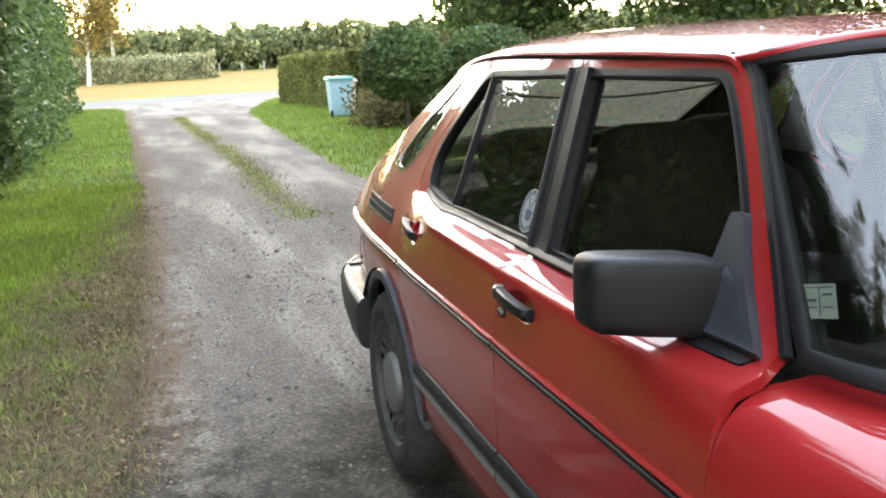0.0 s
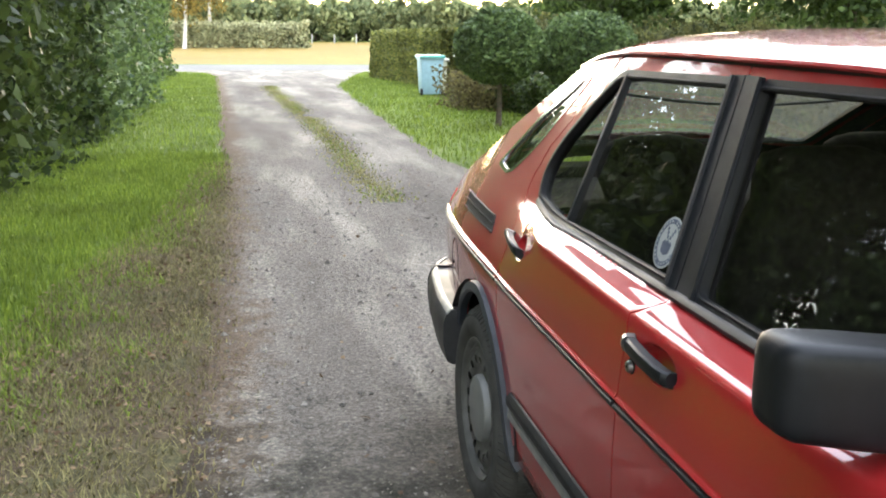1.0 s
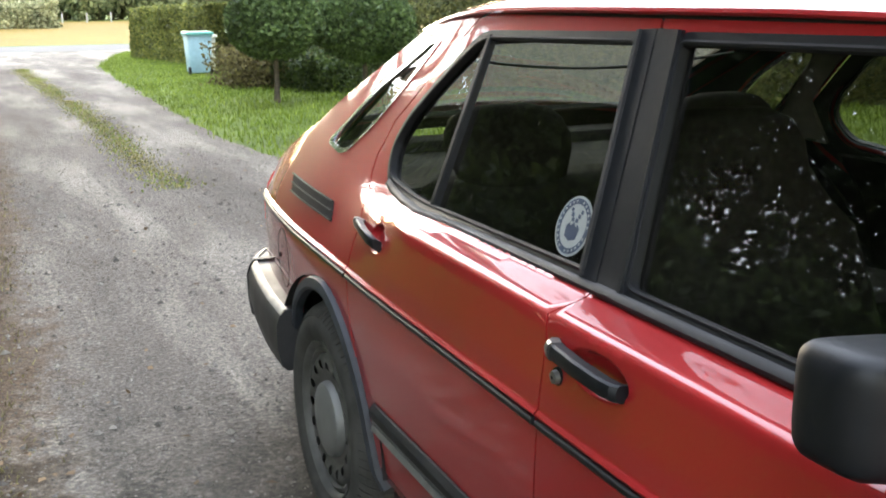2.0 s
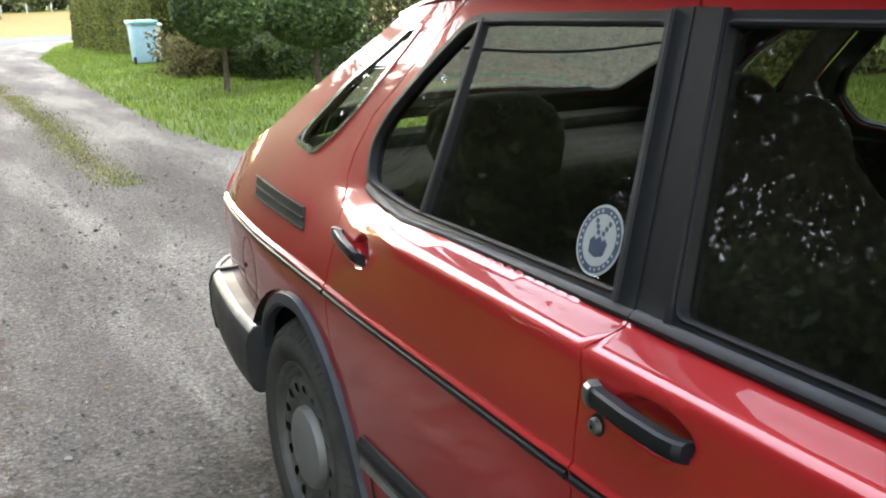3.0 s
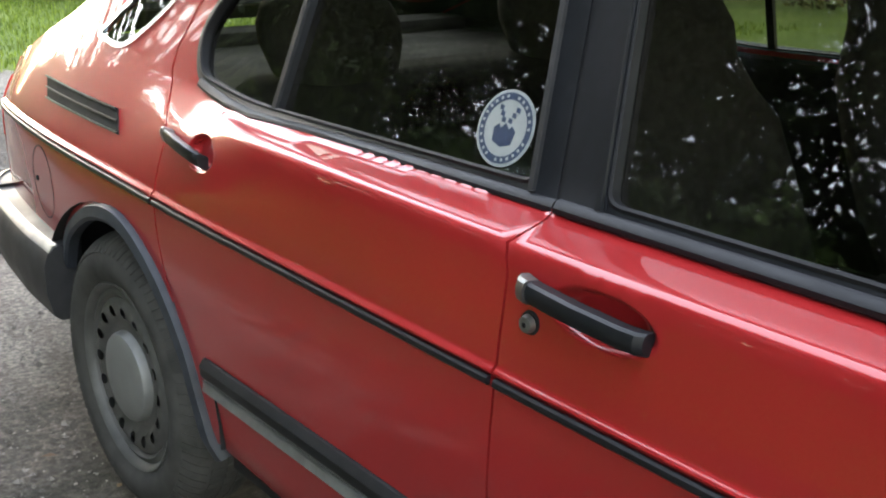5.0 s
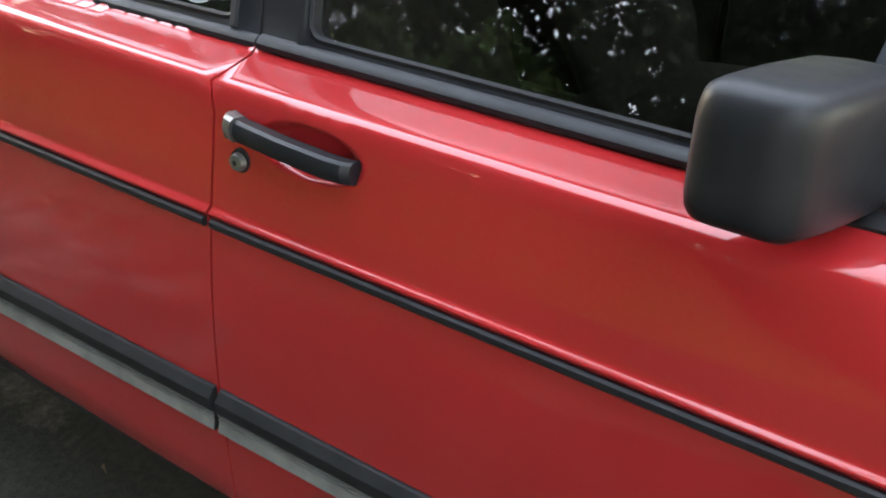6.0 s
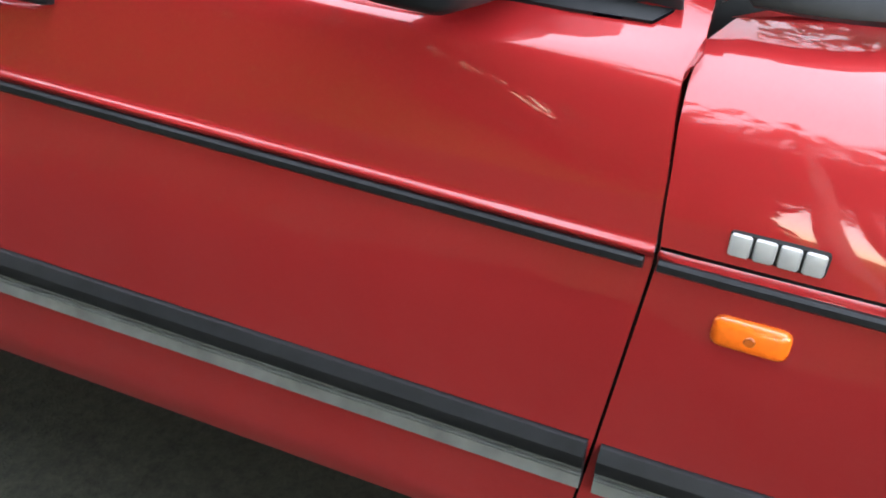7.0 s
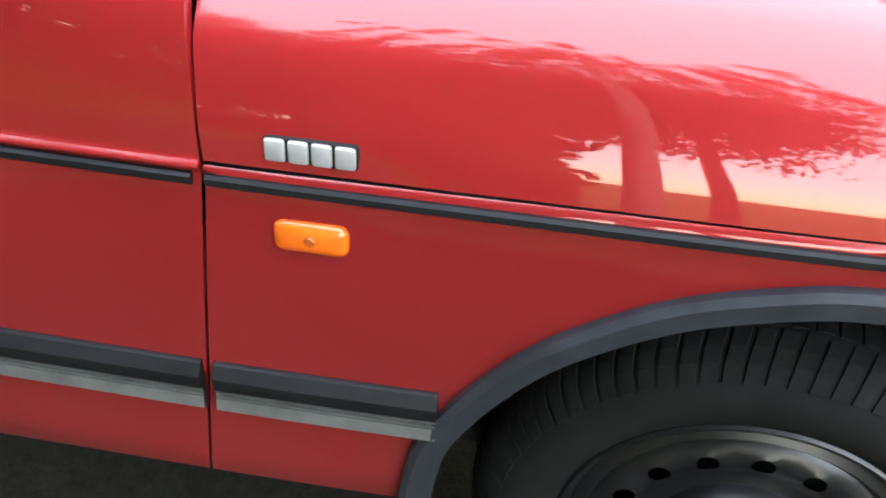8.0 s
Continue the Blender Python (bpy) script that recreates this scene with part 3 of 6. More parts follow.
def window_set(parent, win, mirror, divider=None, mat=None):
    """Black rubber frame round an opening and the pane in it."""
    frame = skin("window_frame", inset(win, -.004), [inset(win, FRAME_IN)], side_plain, M_BLACK, parent, "black window frame", 0.02, depth=0.02, offset=.0015, mirror=mirror)
    strip("rubber_seal", inset(win, FRAME_IN), [(-.012, -.004), (.002, -.004), (.004, 0), (.002, .004), (-.012, .004)], M_RUBBER, frame, mirror, closed=True)
    if divider:
        pane_a = [p for p in inset(win, FRAME_IN - .004)]
        skin("pane", pane_a, [], side_glass, mat or M_GLASS, parent, "tinted glass", 0.04, depth=.0035, offset=-.012, mirror=mirror)
        strip("divider_bar", divider, [(-.012, -.010), (.001, -.010), (.004, -.006), (.004, .006), (.001, .010), (-.012, .010)], M_BLACK, parent, mirror, "black window divider")
    else:
        skin("pane", inset(win, FRAME_IN - .004), [], side_glass, mat or M_GLASS, parent, "tinted glass", 0.04, depth=.0035, offset=-.012, mirror=mirror)
    return frame


def lower_trim(parent, y0, y1, mirror):
    """Ridged black protective strip with a silver lower edge."""
    t = [(y, float(strip_z(y))) for y in np.linspace(y0, y1, max(2, int((y1 - y0) / .05)))]
    body = strip("protective_strip", t, [(0, -.032), (.012, -.032), (.0135, -.030), (.0100, -.0135), (.0100, -.0115), (.0085, -.0065), (.0100, -.0045), (.0100, -.002), (.0135, .000), (.0150, .003), (.0155, .0195), (.0140, .0215), (.0060, .0312), (.004, .032), (0, .032)], M_TRIMSTRIP, parent, mirror, "ridged dark grey protective strip", sharp=25)
    for zz_ in (-.0100, -.0030):
        strip("silver_line", [(y_, z_ + zz_) for y_, z_ in t], [(.009, -.0013), (.0126, -.0011), (.0126, .0011), (.009, .0013)], M_SILVER, body, mirror, "thin silver line")
    strip("silver_edge", t, [(.0120, -.0295), (.0152, -.0288), (.0118, -.0138), (.0095, -.0138)], M_SILVER, body, mirror, "dull silver lower edge")
    return body


def handle(parent, y_r, z_r, y_f, z_f, mirror, lock):
    n = side_normal((y_r + y_f) / 2, z_r)
    pr, pf = side_plain(y_r, z_r), side_plain(y_f, z_f)
    path = []
    for k, (f, lift) in enumerate(((0, .004), (.05, .012), (.15, .017), (.5, .020), (.85, .017), (.96, .012), (1, .004))):
        p = pr * (1 - f) + pf * f
        path.append((p + n * lift, n, np.array((0, 0, 1.0))))
    prof = [(-.012, -.0125), (.002, -.0125), (.007, -.0105), (.0095, -.005), (.0100, .003), (.0075, .0095), (.003, .0125), (-.012, .0125)]
    V, F = sweep(path, prof, mirror=mirror)
    h = raw_part("door_handle", V, F, M_BLACK, parent, "black pull handle in a round recess", 30)
    tip = [(pr * (1 - f) + pf * f + n * l_, n, np.array((0, 0, 1.0))) for f, l_ in ((-.012, .006), (.03, .0145), (.11, .0182))]
    V, F = sweep(tip, [(a * 1.12, b * 1.10) for a, b in prof], mirror=mirror)
    raw_part("handle_cap", V, F, M_WORN, h, "worn metal end cap", 30)
    if lock:
        p = side_plain(*lock)
        for nm, mat, prof2, lab in (("lock_ring", M_DARK, [(.009, -.002), (.0135, -.002), (.0150, .003)], "dark lock surround"), ("door_lock", M_WORN, [(0, -.010), (.006, -.010), (.009, -.009), (.0105, -.005), (.0115, .004)], "round metal door lock"), ("keyhole", M_DARK, [(0, -.0105), (.003, -.0105), (.003, -.008)], "")):
            cx = p[0] if not mirror else WIDTH - p[0]
            lathe(nm, prof2, (cx, p[1], p[2]), mat, parent, lab, 20, 1 if mirror else -1)
    return h


# ---- doors, fenders and quarters
for side_name, mir in SIDES:
    # front door
    ol = shift(SHUT_F, .002) + shift(PILLAR_A, .006) + [(1.468 - .001, 1.309)] + shift(SHUT_B, -.002)[::-1][1:]
    d = skin("front_door", ol, [WIN_F], side, M_RED, car, "", 0.03, rows=ROWS_Z, extra=recess_points(0), mirror=mir)
    window_set(d, WIN_F, mir)
    skin("door_lining", inset(ol, .004), [inset(WIN_F, .004)], side_plain, M_TRIM, d, "dark inner door frame", 0.06, depth=0, offset=-.03, mirror=mir)
    strip("pillar_gutter", shift(PILLAR_A, -.004), [(-.012, -.006), (.001, -.006), (.002, .006), (-.012, .006)], M_RUBBER, d, mir, "dark gap beside the windscreen pillar")
    strip("belt_moulding", [(.745, .909), (1.398, .909)], [(0, -.009), (.008, -.009), (.012, -.005), (.012, .004), (.008, .010), (0, .011)], M_BLACK, d, mir, "black belt moulding")
    strip("side_moulding", [(y_, mould_z(y_)) for y_ in np.linspace(.545, 1.383, 14)], BEAD, M_BLACK, d, mir, "thin black side moulding")
    lower_trim(d, .563, 1.389, mir)
    handle(d, 1.353, .849, 1.179, .839, mir, (1.342, .809))
    # black pillar cover on the rear frame of the front door
    skin("pillar_cover", [(1.330, .914), (1.3985, .914), (1.4645, 1.283), (1.404, 1.283)], [], side_plain, M_BLACK, d, "black door pillar cover", 0.03, offset=.0045, depth=.012, mirror=mir)
    strip("pillar_rib", [(1.338, .918), (1.411, 1.281)], [(.003, -.005), (.010, -.004), (.010, .004), (.003, .005)], M_BLACK, d, mir)
    strip("pillar_joint", [(1.4015, .912), (1.4675, 1.284)], [(-.016, -.007), (.0025, -.007), (.0025, .007), (-.016, .007)], M_RUBBER, d, mir, "black joint between the pillar covers")
    # rear door
    ol = shift(SHUT_B, .002)[:-1] + [(1.473, 1.309), (2.06, 1.303)] + shift(SHUT_C, -.003)[::-1]
    d = skin("rear_door", ol, [WIN_R], side, M_RED, car, "", 0.03, rows=ROWS_Z, extra=recess_points(1), mirror=mir)
    window_set(d, WIN_R, mir, [(2.060, .918), (2.046, 1.258)])
    skin("door_lining", inset(ol, .004), [inset(WIN_R, .004)], side_plain, M_TRIM, d, "dark inner door frame", 0.06, depth=0, offset=-.03, mirror=mir)
    strip("belt_moulding", [(1.404, .909), (1.9, .904), (2.10, .9005), (2.20, .904), (2.27, .911), (2.325, .9215)], [(-.004, -.008), (.005, -.008), (.008, -.004), (.008, .004), (.005, .009), (-.004, .010)], M_BLACK, d, mir, "black belt moulding")
    strip("side_moulding", [(y_, mould_z(y_)) for y_ in np.linspace(1.394, 2.320, 14)], BEAD, M_BLACK, d, mir, "thin black side moulding")
    lower_trim(d, 1.399, 2.150, mir)
    handle(d, 2.319, .832, 2.143, .823, mir, None)
    skin("pillar_cover", [(1.4045, .914), (1.453, .914), (1.519, 1.281), (1.4705, 1.283)], [], side_plain, M_BLACK, d, "black door pillar cover", 0.03, offset=.0045, depth=.012, mirror=mir)
    # rib beside the glass; its grey carries the rubber's sheen as colour
    strip("pillar_rib", [(1.446, .918), (1.512, 1.279)], [(.003, -.005), (.010, -.004), (.010, .004), (.003, .005)], M_GREYPL, d, mir)
    # front fender under the bonnet's edge
    ol = shift([p for p in SHUT_F if p[1] < .736], -.0015) + [(.5325, .7385), (-.88, .7385), (-.90, .31), (-.42, .295)] + ARCH_F[::-1]
    f = skin("front_fender", ol, [], side_plain, M_RED, car, "", 0.035, rows=ROWS_Z, mirror=mir)
    strip("side_moulding", [(y_, mould_z(y_)) for y_ in np.linspace(.532, -.85, 20)], BEAD, M_BLACK, f, mir, "thin black side moulding")
    lower_trim(f, .316, .549, mir)
    strip("arch_flare", ARCH_F, [(-.01, -.022), (.010, -.022), (.015, -.014), (.012, .008), (.002, .014), (-.01, .014)], M_FLARE, f, mir, "faded black wheel arch flare", step=.012)
    p = side_plain(.436, .670)
    xs = (p[0] - .013, p[0] + .010)
    ind = part("side_indicator", box_bm(xs[0] + .008 if not mir else WIDTH - xs[1], xs[1] if not mir else WIDTH - xs[0] - .008, .4040, .4740, .6546, .6884, .010, 3), M_RUBBER, f, "indicator base")
    spot_x = xs[0] + .0035 if not mir else WIDTH - xs[0] - .0035
    part("lens", box_bm(xs[0] + .005 if not mir else WIDTH - xs[1], xs[1] if not mir else WIDTH - xs[0] - .005, .4035, .4745, .6540, .6890, .0105, 4), M_AMBER, ind, "orange side indicator lens")
    lathe("screw", [(0, 0), (.0045, 0), (.006, .002)], (spot_x, .439, .6715), M_AMBER_DARK, ind, "darker screw in the middle of the lens", 16, 1 if mir else -1)
    # rear quarter
    ol = [(2.240, .474)] + [tuple(p) for p in ARCH_R[11:-1]] + [(2.885, .31), (3.40, .36), (3.43, .45)] + HATCH[::-1] + [(2.40, 1.275), (2.10, 1.303)] + [p for p in shift(SHUT_C, .003)[::-1] if p[1] > .48]
    qd = skin("rear_quarter", ol, [WIN_Q], side_plain, M_RED, car, "", 0.03, rows=ROWS_Z, mirror=mir)
    skin("quarter_lining", inset(ol, .012), [inset(WIN_Q, -.004)], side_plain, M_TRIM, qd, "dark inner quarter trim", 0.06, depth=0, offset=-.03, mirror=mir)
    fr = skin("quarter_window_frame", WIN_Q, [inset(WIN_Q, .012)], side_plain, M_CHROME, qd, "bright quarter window trim", 0.02, depth=.012, offset=.003, mirror=mir)
    skin("pane", inset(WIN_Q, .010), [], side_plain, M_GLASS, qd, "tinted quarter window glass", 0.04, depth=.0035, offset=-.002, mirror=mir)
    strip("side_moulding", [(y_, mould_z(y_)) for y_ in np.linspace(2.334, 3.425, 14)], BEAD, M_BLACK, qd, mir, "thin side moulding")
    strip("arch_flare", [(2.150, .262)] + [tuple(p) for p in ARCH_R], [(-.01, -.020), (.012, -.020), (.017, -.012), (.013, .010), (.002, .014), (-.01, .014)], M_FLARE, qd, mir, "faded black wheel arch flare", step=.03)
    # air outlet with three black slots
    vo = [(2.560, .790), (3.016, .788), (3.088, .832), (2.612, .833)]
    vent = skin("air_vent", rounded(vo, .006), [], side_plain, M_DARK, qd, "black air outlet with horizontal slats", 0.02, depth=.004, offset=.003, mirror=mir)
    for k in (0.06, 0.5, 0.94):
        a = np.array(vo[0]) * (1 - k) + np.array(vo[3]) * k
        b = np.array(vo[1]) * (1 - k) + np.array(vo[2]) * k
        strip("slat", [a, b], [(.002, -.002), (.008, -.0015), (.008, .0015), (.002, .002)], M_BLACK, vent, mir)
    # filler flap
    cy, cz = 2.985, .605
    if not mir:
        ring = [(cy + .082 * math.cos(a), cz + .085 * math.sin(a)) for a in np.linspace(0, 2 * math.pi, 48, endpoint=False)]
        flap = strip("fuel_flap_seam", ring, [(-.004, -.0011), (.0006, -.0011), (.0006, .0011), (-.004, .0011)], M_DARK, qd, mir, "round fuel flap seam", closed=True, step=.05)
        pp = side_plain(cy + .045, cz)
        lathe("flap_lock", [(0, -.003), (.006, -.003), (.007, .002)], tuple(pp), M_DARK, qd, "", 16)

# ---- bonnet
def bonnet(a, b):
    """a: 0 right edge .. 1 left edge; b: y."""
    a, b = np.asarray(a, float), np.asarray(b, float)
    s = np.abs(a - .5) * 2
    u = 1 - s
    sec_u = [0, .06, .11, .16, .22, .30, .42, .60, 1.0]
    sec_x = [0.0, .004, .016, .030, .060, .12, .24, .45, .845]
    sec_z = [.741, .777, .812, .842, .872, .897, .917, .936, .950]
    # ahead of the doors the flanks lean in a little more
    lean_x = [0.0, .010, .024, .038, .066, .12, .24, .45, .845]
    gx, gl, gz = table(sec_u, sec_x, 0, 1, .018, 1200), table(sec_u, lean_x, 0, 1, .018, 1200), table(sec_u, sec_z, 0, 1, .018, 1200)
    w = np.clip((.50 - b) / .26, 0, 1)
    w = w * w * (3 - 2 * w)
    q = np.interp(b, *Q_T)
    k = 1 - .26 * np.clip((.53 - b) / 1.45, 0, 1) ** 1.5
    x = q + (np.interp(u, *gx) * (1 - w) + np.interp(u, *gl) * w) * (.845 - q) / .845
    z = .741 + (np.interp(u, *gz) - .741) * k
    z = z - .004 * np.exp(-((s - .45) / .02) ** 2)
    x = np.where(a > .5, WIDTH - x, x)
    return np.stack([x, b, z], -1)


def scuttle_y(a):
    s = np.abs(np.asarray(a, float) - .5) * 2
    return np.interp(s, [0, .3, .5, .60, .655, .69, .72, .78, .84, .89, 1], [.06, .13, .27, .42, .515, .545, .5478, .5478, .5455, .5415, .5355])


aa = np.unique(np.concatenate([np.linspace(0, .14, 26), np.linspace(.14, .86, 30), np.linspace(.86, 1, 26)]))


def grid_part(name, fn, us, vs, mat, parent, label="", up=True):
    U, Vv = np.meshgrid(us, vs, indexing='ij')
    P = fn(U.ravel(), Vv.ravel())
    nu, nv = len(us), len(vs)
    F = [(i * nv + j, (i + 1) * nv + j, (i + 1) * nv + j + 1, i * nv + j + 1) for i in range(nu - 1) for j in range(nv - 1)]
    bm = bmesh.new()
    bv = [bm.verts.new(tuple(p)) for p in P]
    for f in F:
        bm.faces.new([bv[i] for i in f])
    bm.normal_update()
    tot = sum((f.normal.z for f in bm.faces))
    if (tot < 0) == up:
        bmesh.ops.reverse_faces(bm, faces=bm.faces)
    return part(name, bm, mat, parent, label, True, 50)


def hood_surface(a, t):
    """The bonnet; past t = 1 its rear edge turns down and inwards."""
    y = -.90 + (scuttle_y(a) - .002 + .90) * np.minimum(t, 1)
    P, e = bonnet(a, y), 1e-3
    N = np.cross(bonnet(a + e, y) - bonnet(a - e, y), bonnet(a, y + e) - bonnet(a, y - e))
    N /= np.linalg.norm(N, axis=-1)[..., None]
    N = np.where(N[..., 2:] < 0, -N, N)
    return P - N * (.016 * (t > 1))[..., None]


hood = grid_part("bonnet", hood_surface, aa, np.append(np.linspace(0, 1, 36), 1.1), M_RED, car, "wide red bonnet wrapping over the wings")
# lettered maker's mark, as plain upright bars
bx = side_plain(.44, .758)
for mirb in (False, True):
    x0 = bx[0] - .0005
    bd = None
    for k in range(4):
        yy = .4775 - k * .0207
        zz = .7605
        xa, xb = (x0 - .006, x0 + .006) if not mirb else (WIDTH - x0 - .006, WIDTH - x0 + .006)
        bmk = box_bm(xa, xb, yy - .0185, yy, zz - .0105, zz + .0115, .003, 2)
        if bd is None:
            bd = part("side_badge", bmk, M_BADGE, hood, "small white raised badge")
            xa, xb = (x0 - .003, x0 + .006) if not mirb else (WIDTH - x0 - .006, WIDTH - x0 + .003)
            bk_ = box_bm(xa, xb, .3945, .4790, .7480, .7735, .004, 2)
            part("badge_plate", bk_, M_DARK, bd, "dark outline plate")
        else:
            part("badge_block", bmk, M_BADGE, bd)

# ---- scuttle, windscreen, roof, hatch
def screen(a, v):
    a, v = np.asarray(a, float), np.asarray(v, float)
    s = (a - .5) * 2
    w = .712 + (.578 - .712) * v
    y0 = .528 + (.868 - .528) * v
    b = .44 + (.24 - .44) * v
    th = s * math.pi / 2
    x = WIDTH / 2 + w * np.sin(th)
    y = y0 - b * np.cos(th) ** 0.9 * 1.0
    z = .930 + (1.305 - .930) * v + .028 * np.cos(th) * v - .006 * np.cos(th) * (1 - v)
    return np.stack([x, y, z], -1)


us, vs = np.linspace(0.0, 1.0, 49), np.linspace(0, 1, 15)
w_ob = grid_part("windscreen", lambda a, v: screen(.02 + .96 * a, .03 + .94 * v), us, vs, M_SCREEN, car, "curved windscreen")


def loop_path(fn, pts, closed=True, eps=1e-3):
    out = []
    N = len(pts)
    for i, (a, v) in enumerate(pts):
        P = fn(a, v)
        n = np.cross(fn(a + eps, v) - fn(a - eps, v), fn(a, v + eps) - fn(a, v - eps))
        n /= np.linalg.norm(n)
        if n[2] < 0:
            n = -n
        q0, q1 = fn(*pts[i - 1]) if (i or closed) else P, fn(*pts[(i + 1) % N]) if (i < N - 1 or closed) else P
        t = q1 - q0
        t /= np.linalg.norm(t) + 1e-9
        out.append((P, n, np.cross(t, n)))
    return out


edge = [(a, .012) for a in np.linspace(.012, .988, 40)] + [(.988, v) for v in np.linspace(.05, .95, 14)] + [(a, .985) for a in np.linspace(.988, .012, 40)] + [(.012, v) for v in np.linspace(.95, .05, 14)]
V, F = sweep(loop_path(screen, edge), [(-.012, -.012), (.005, -.012), (.008, -.007), (.008, .007), (.005, .013), (-.012, .013)], True)
raw_part("windscreen_rubber", V, F, M_RUBBER, w_ob, "thick black windscreen rubber", 40)
# scuttle panel between the bonnet and the glass
def scuttle(a, t):
    p = bonnet(a, scuttle_y(a) + .003)
    q = screen(.5 + (a - .5) * .985, 0 * a)
    q = q + np.stack([0 * a, -.012 + 0 * a, -.012 + 0 * a], -1)
    return p * (1 - t)[..., None] + q * t[..., None] + np.stack([0 * a, 0 * a, .006 * np.sin(math.pi * t)], -1)


grid_part("scuttle_panel", scuttle, np.linspace(.165, .835, 60), np.linspace(0, 1, 5), M_RED, car, "red scuttle panel below the windscreen")
# wiper
wp = [screen(.03 + .30 * k / 12, .05 + .035 * k / 12) + np.array((0, -.014, .012)) for k in range(13)]
V, F = sweep([(p, np.array((0, -.6, .8)), np.array((0, .8, .6))) for p in wp], [(-.004, -.006), (.006, -.004), (.006, .004), (-.004, .006)])
raw_part("wiper_arm", V, F, M_RUBBER, car, "black windscreen wiper")
# paper sticker in the corner of the glass
st = [(a, v) for a, v in ((.014, .124), (.056, .152), (.063, .252), (.020, .226))]
c0 = np.array([screen(a, v) for a, v in st])
cn = np.cross(c0[1] - c0[0], c0[3] - c0[0])
cn /= np.linalg.norm(cn)
cn = cn if cn[1] < 0 else -cn
stv = np.concatenate([c0 - cn * .0045, c0 - cn * .006])
raw_part("paper_sticker", stv, [(0, 1, 2, 3), (7, 6, 5, 4), (0, 4, 5, 1), (1, 5, 6, 2), (2, 6, 7, 3), (3, 7, 4, 0)], M_PAPER, w_ob, "pale green paper sticker")


def on_sticker(u, v, d):
    """A point of the sticker's face: u across, v up, d out of it."""
    return (c0[0] * (1 - u) + c0[1] * u) * (1 - v) + (c0[3] * (1 - u) + c0[2] * u) * v - cn * (.0045 - d)


for u0, u1, v0, v1 in ((.50, .53, .08, .95), (.10, .42, .48, .56), (.14, .40, .30, .34), (.60, .90, .30, .34), (.62, .90, .66, .72), (.06, .94, .88, .91)):
    q4 = [on_sticker(u, v, d) for d in (.0004, -.0002) for u, v in ((u0, v0), (u1, v0), (u1, v1), (u0, v1))]
    raw_part("print_bar", q4, [(0, 1, 2, 3), (7, 6, 5, 4), (0, 4, 5, 1), (1, 5, 6, 2), (2, 6, 7, 3), (3, 7, 4, 0)], M_STEEL, w_ob, "grey printed bar")



RE_T = table([.6, .9, 1.2, 1.8, 2.1, 2.30, 2.47, 2.6], [1.304, 1.317, 1.322, 1.321, 1.316, 1.298, 1.268, 1.235], .6, 2.6, .06)


def roof(a, t):
    a, t = np.asarray(a, float), np.asarray(t, float)
    s = (a - .5) * 2
    c = np.sqrt(np.clip(1 - s * s, 0, 1))
    yf = .875 - .235 * c
    yr = 2.47 + .07 * c
    y = yf + (yr - yf) * t
    half = WIDTH / 2 - (S(np.clip(y, .9, 2.47), 1.315, False) - .012)
    x = WIDTH / 2 + half * np.sign(s) * (1 - (1 - np.abs(s)) ** 1.15)
    e = np.interp(y, *RE_T)
    z = e + .046 * (1 - np.abs(s) ** 2.6) + .012 * (1 - np.abs(s) ** 14) - .012
    return np.stack([x, y, z], -1)


ru = .5 + .5 * np.sign(np.linspace(-1, 1, 61)) * (1 - (1 - np.abs(np.linspace(-1, 1, 61))) ** 1.6)
roof_ob = grid_part("roof", roof, ru, np.linspace(0, 1, 40), M_RED, car, "red roof panel")
roof_ob.modifiers.new("thickness", 'SOLIDIFY').thickness = 0.01
# drip rails and dark gutter below
for side_name, mir in SIDES:
    pth = []
    for y in np.linspace(.895, 2.475, 40):
        P = roof(np.array(0.0), (y - .875) / (2.47 - .875))
        pth.append((P, np.array((-1.0, 0, 0)), np.array((0, 0, 1.0))))
    # the rail bends down round the corner of the door frame
    P0 = pth[0][0]
    for dx_, dy_, dz_ in ((.001, -.020, -.004), (.003, -.036, -.014), (.006, -.050, -.030)):
        pth.insert(0, (P0 + np.array((dx_, dy_, dz_)), np.array((-1.0, 0, 0)), np.array((0, dz_ * 20, 1.0))))
    V, F = sweep(pth, [(-.02, -.004), (.004, -.004), (.007, 0), (.004, .006), (-.02, .008)], mirror=mir)
    raw_part("drip_rail", V, F, M_RED, roof_ob, "", 40)
    V, F = sweep([(p + np.array((.006, 0, -.008)), n, b) for p, n, b in pth], [(-.03, -.006), (0, -.006), (0, .006), (-.03, .006)], mirror=mir)
    raw_part("gutter", V, F, M_RUBBER, roof_ob, "dark roof gutter")
lin = grid_part("headliner", lambda a, t: roof(a, .04 + .92 * t) * np.array((1, 1, 1)) - np.array((0, 0, .035)), ru, np.linspace(0, 1, 20), M_HEAD, car, "grey cloth headliner", up=False)
lin.scale = (1, 1, 1)



def hatch(a, t):
    a, t = np.asarray(a, float), np.asarray(t, float)
    L = np.array(HATCH[:-1])
    d = np.concatenate([[0], np.cumsum(np.linalg.norm(np.diff(L, axis=0), axis=1))])
    d /= d[-1]
    y, z = np.interp(t, d, L[:, 0]), np.interp(t, d, L[:, 1])
    s = (a - .5) * 2
    half = WIDTH / 2 - S(y, z, False)
    c = 1 - np.abs(s) ** 2.2
    return np.stack([WIDTH / 2 + half * s, y + .09 * c * (.6 + .4 * t), z + .06 * c], -1)


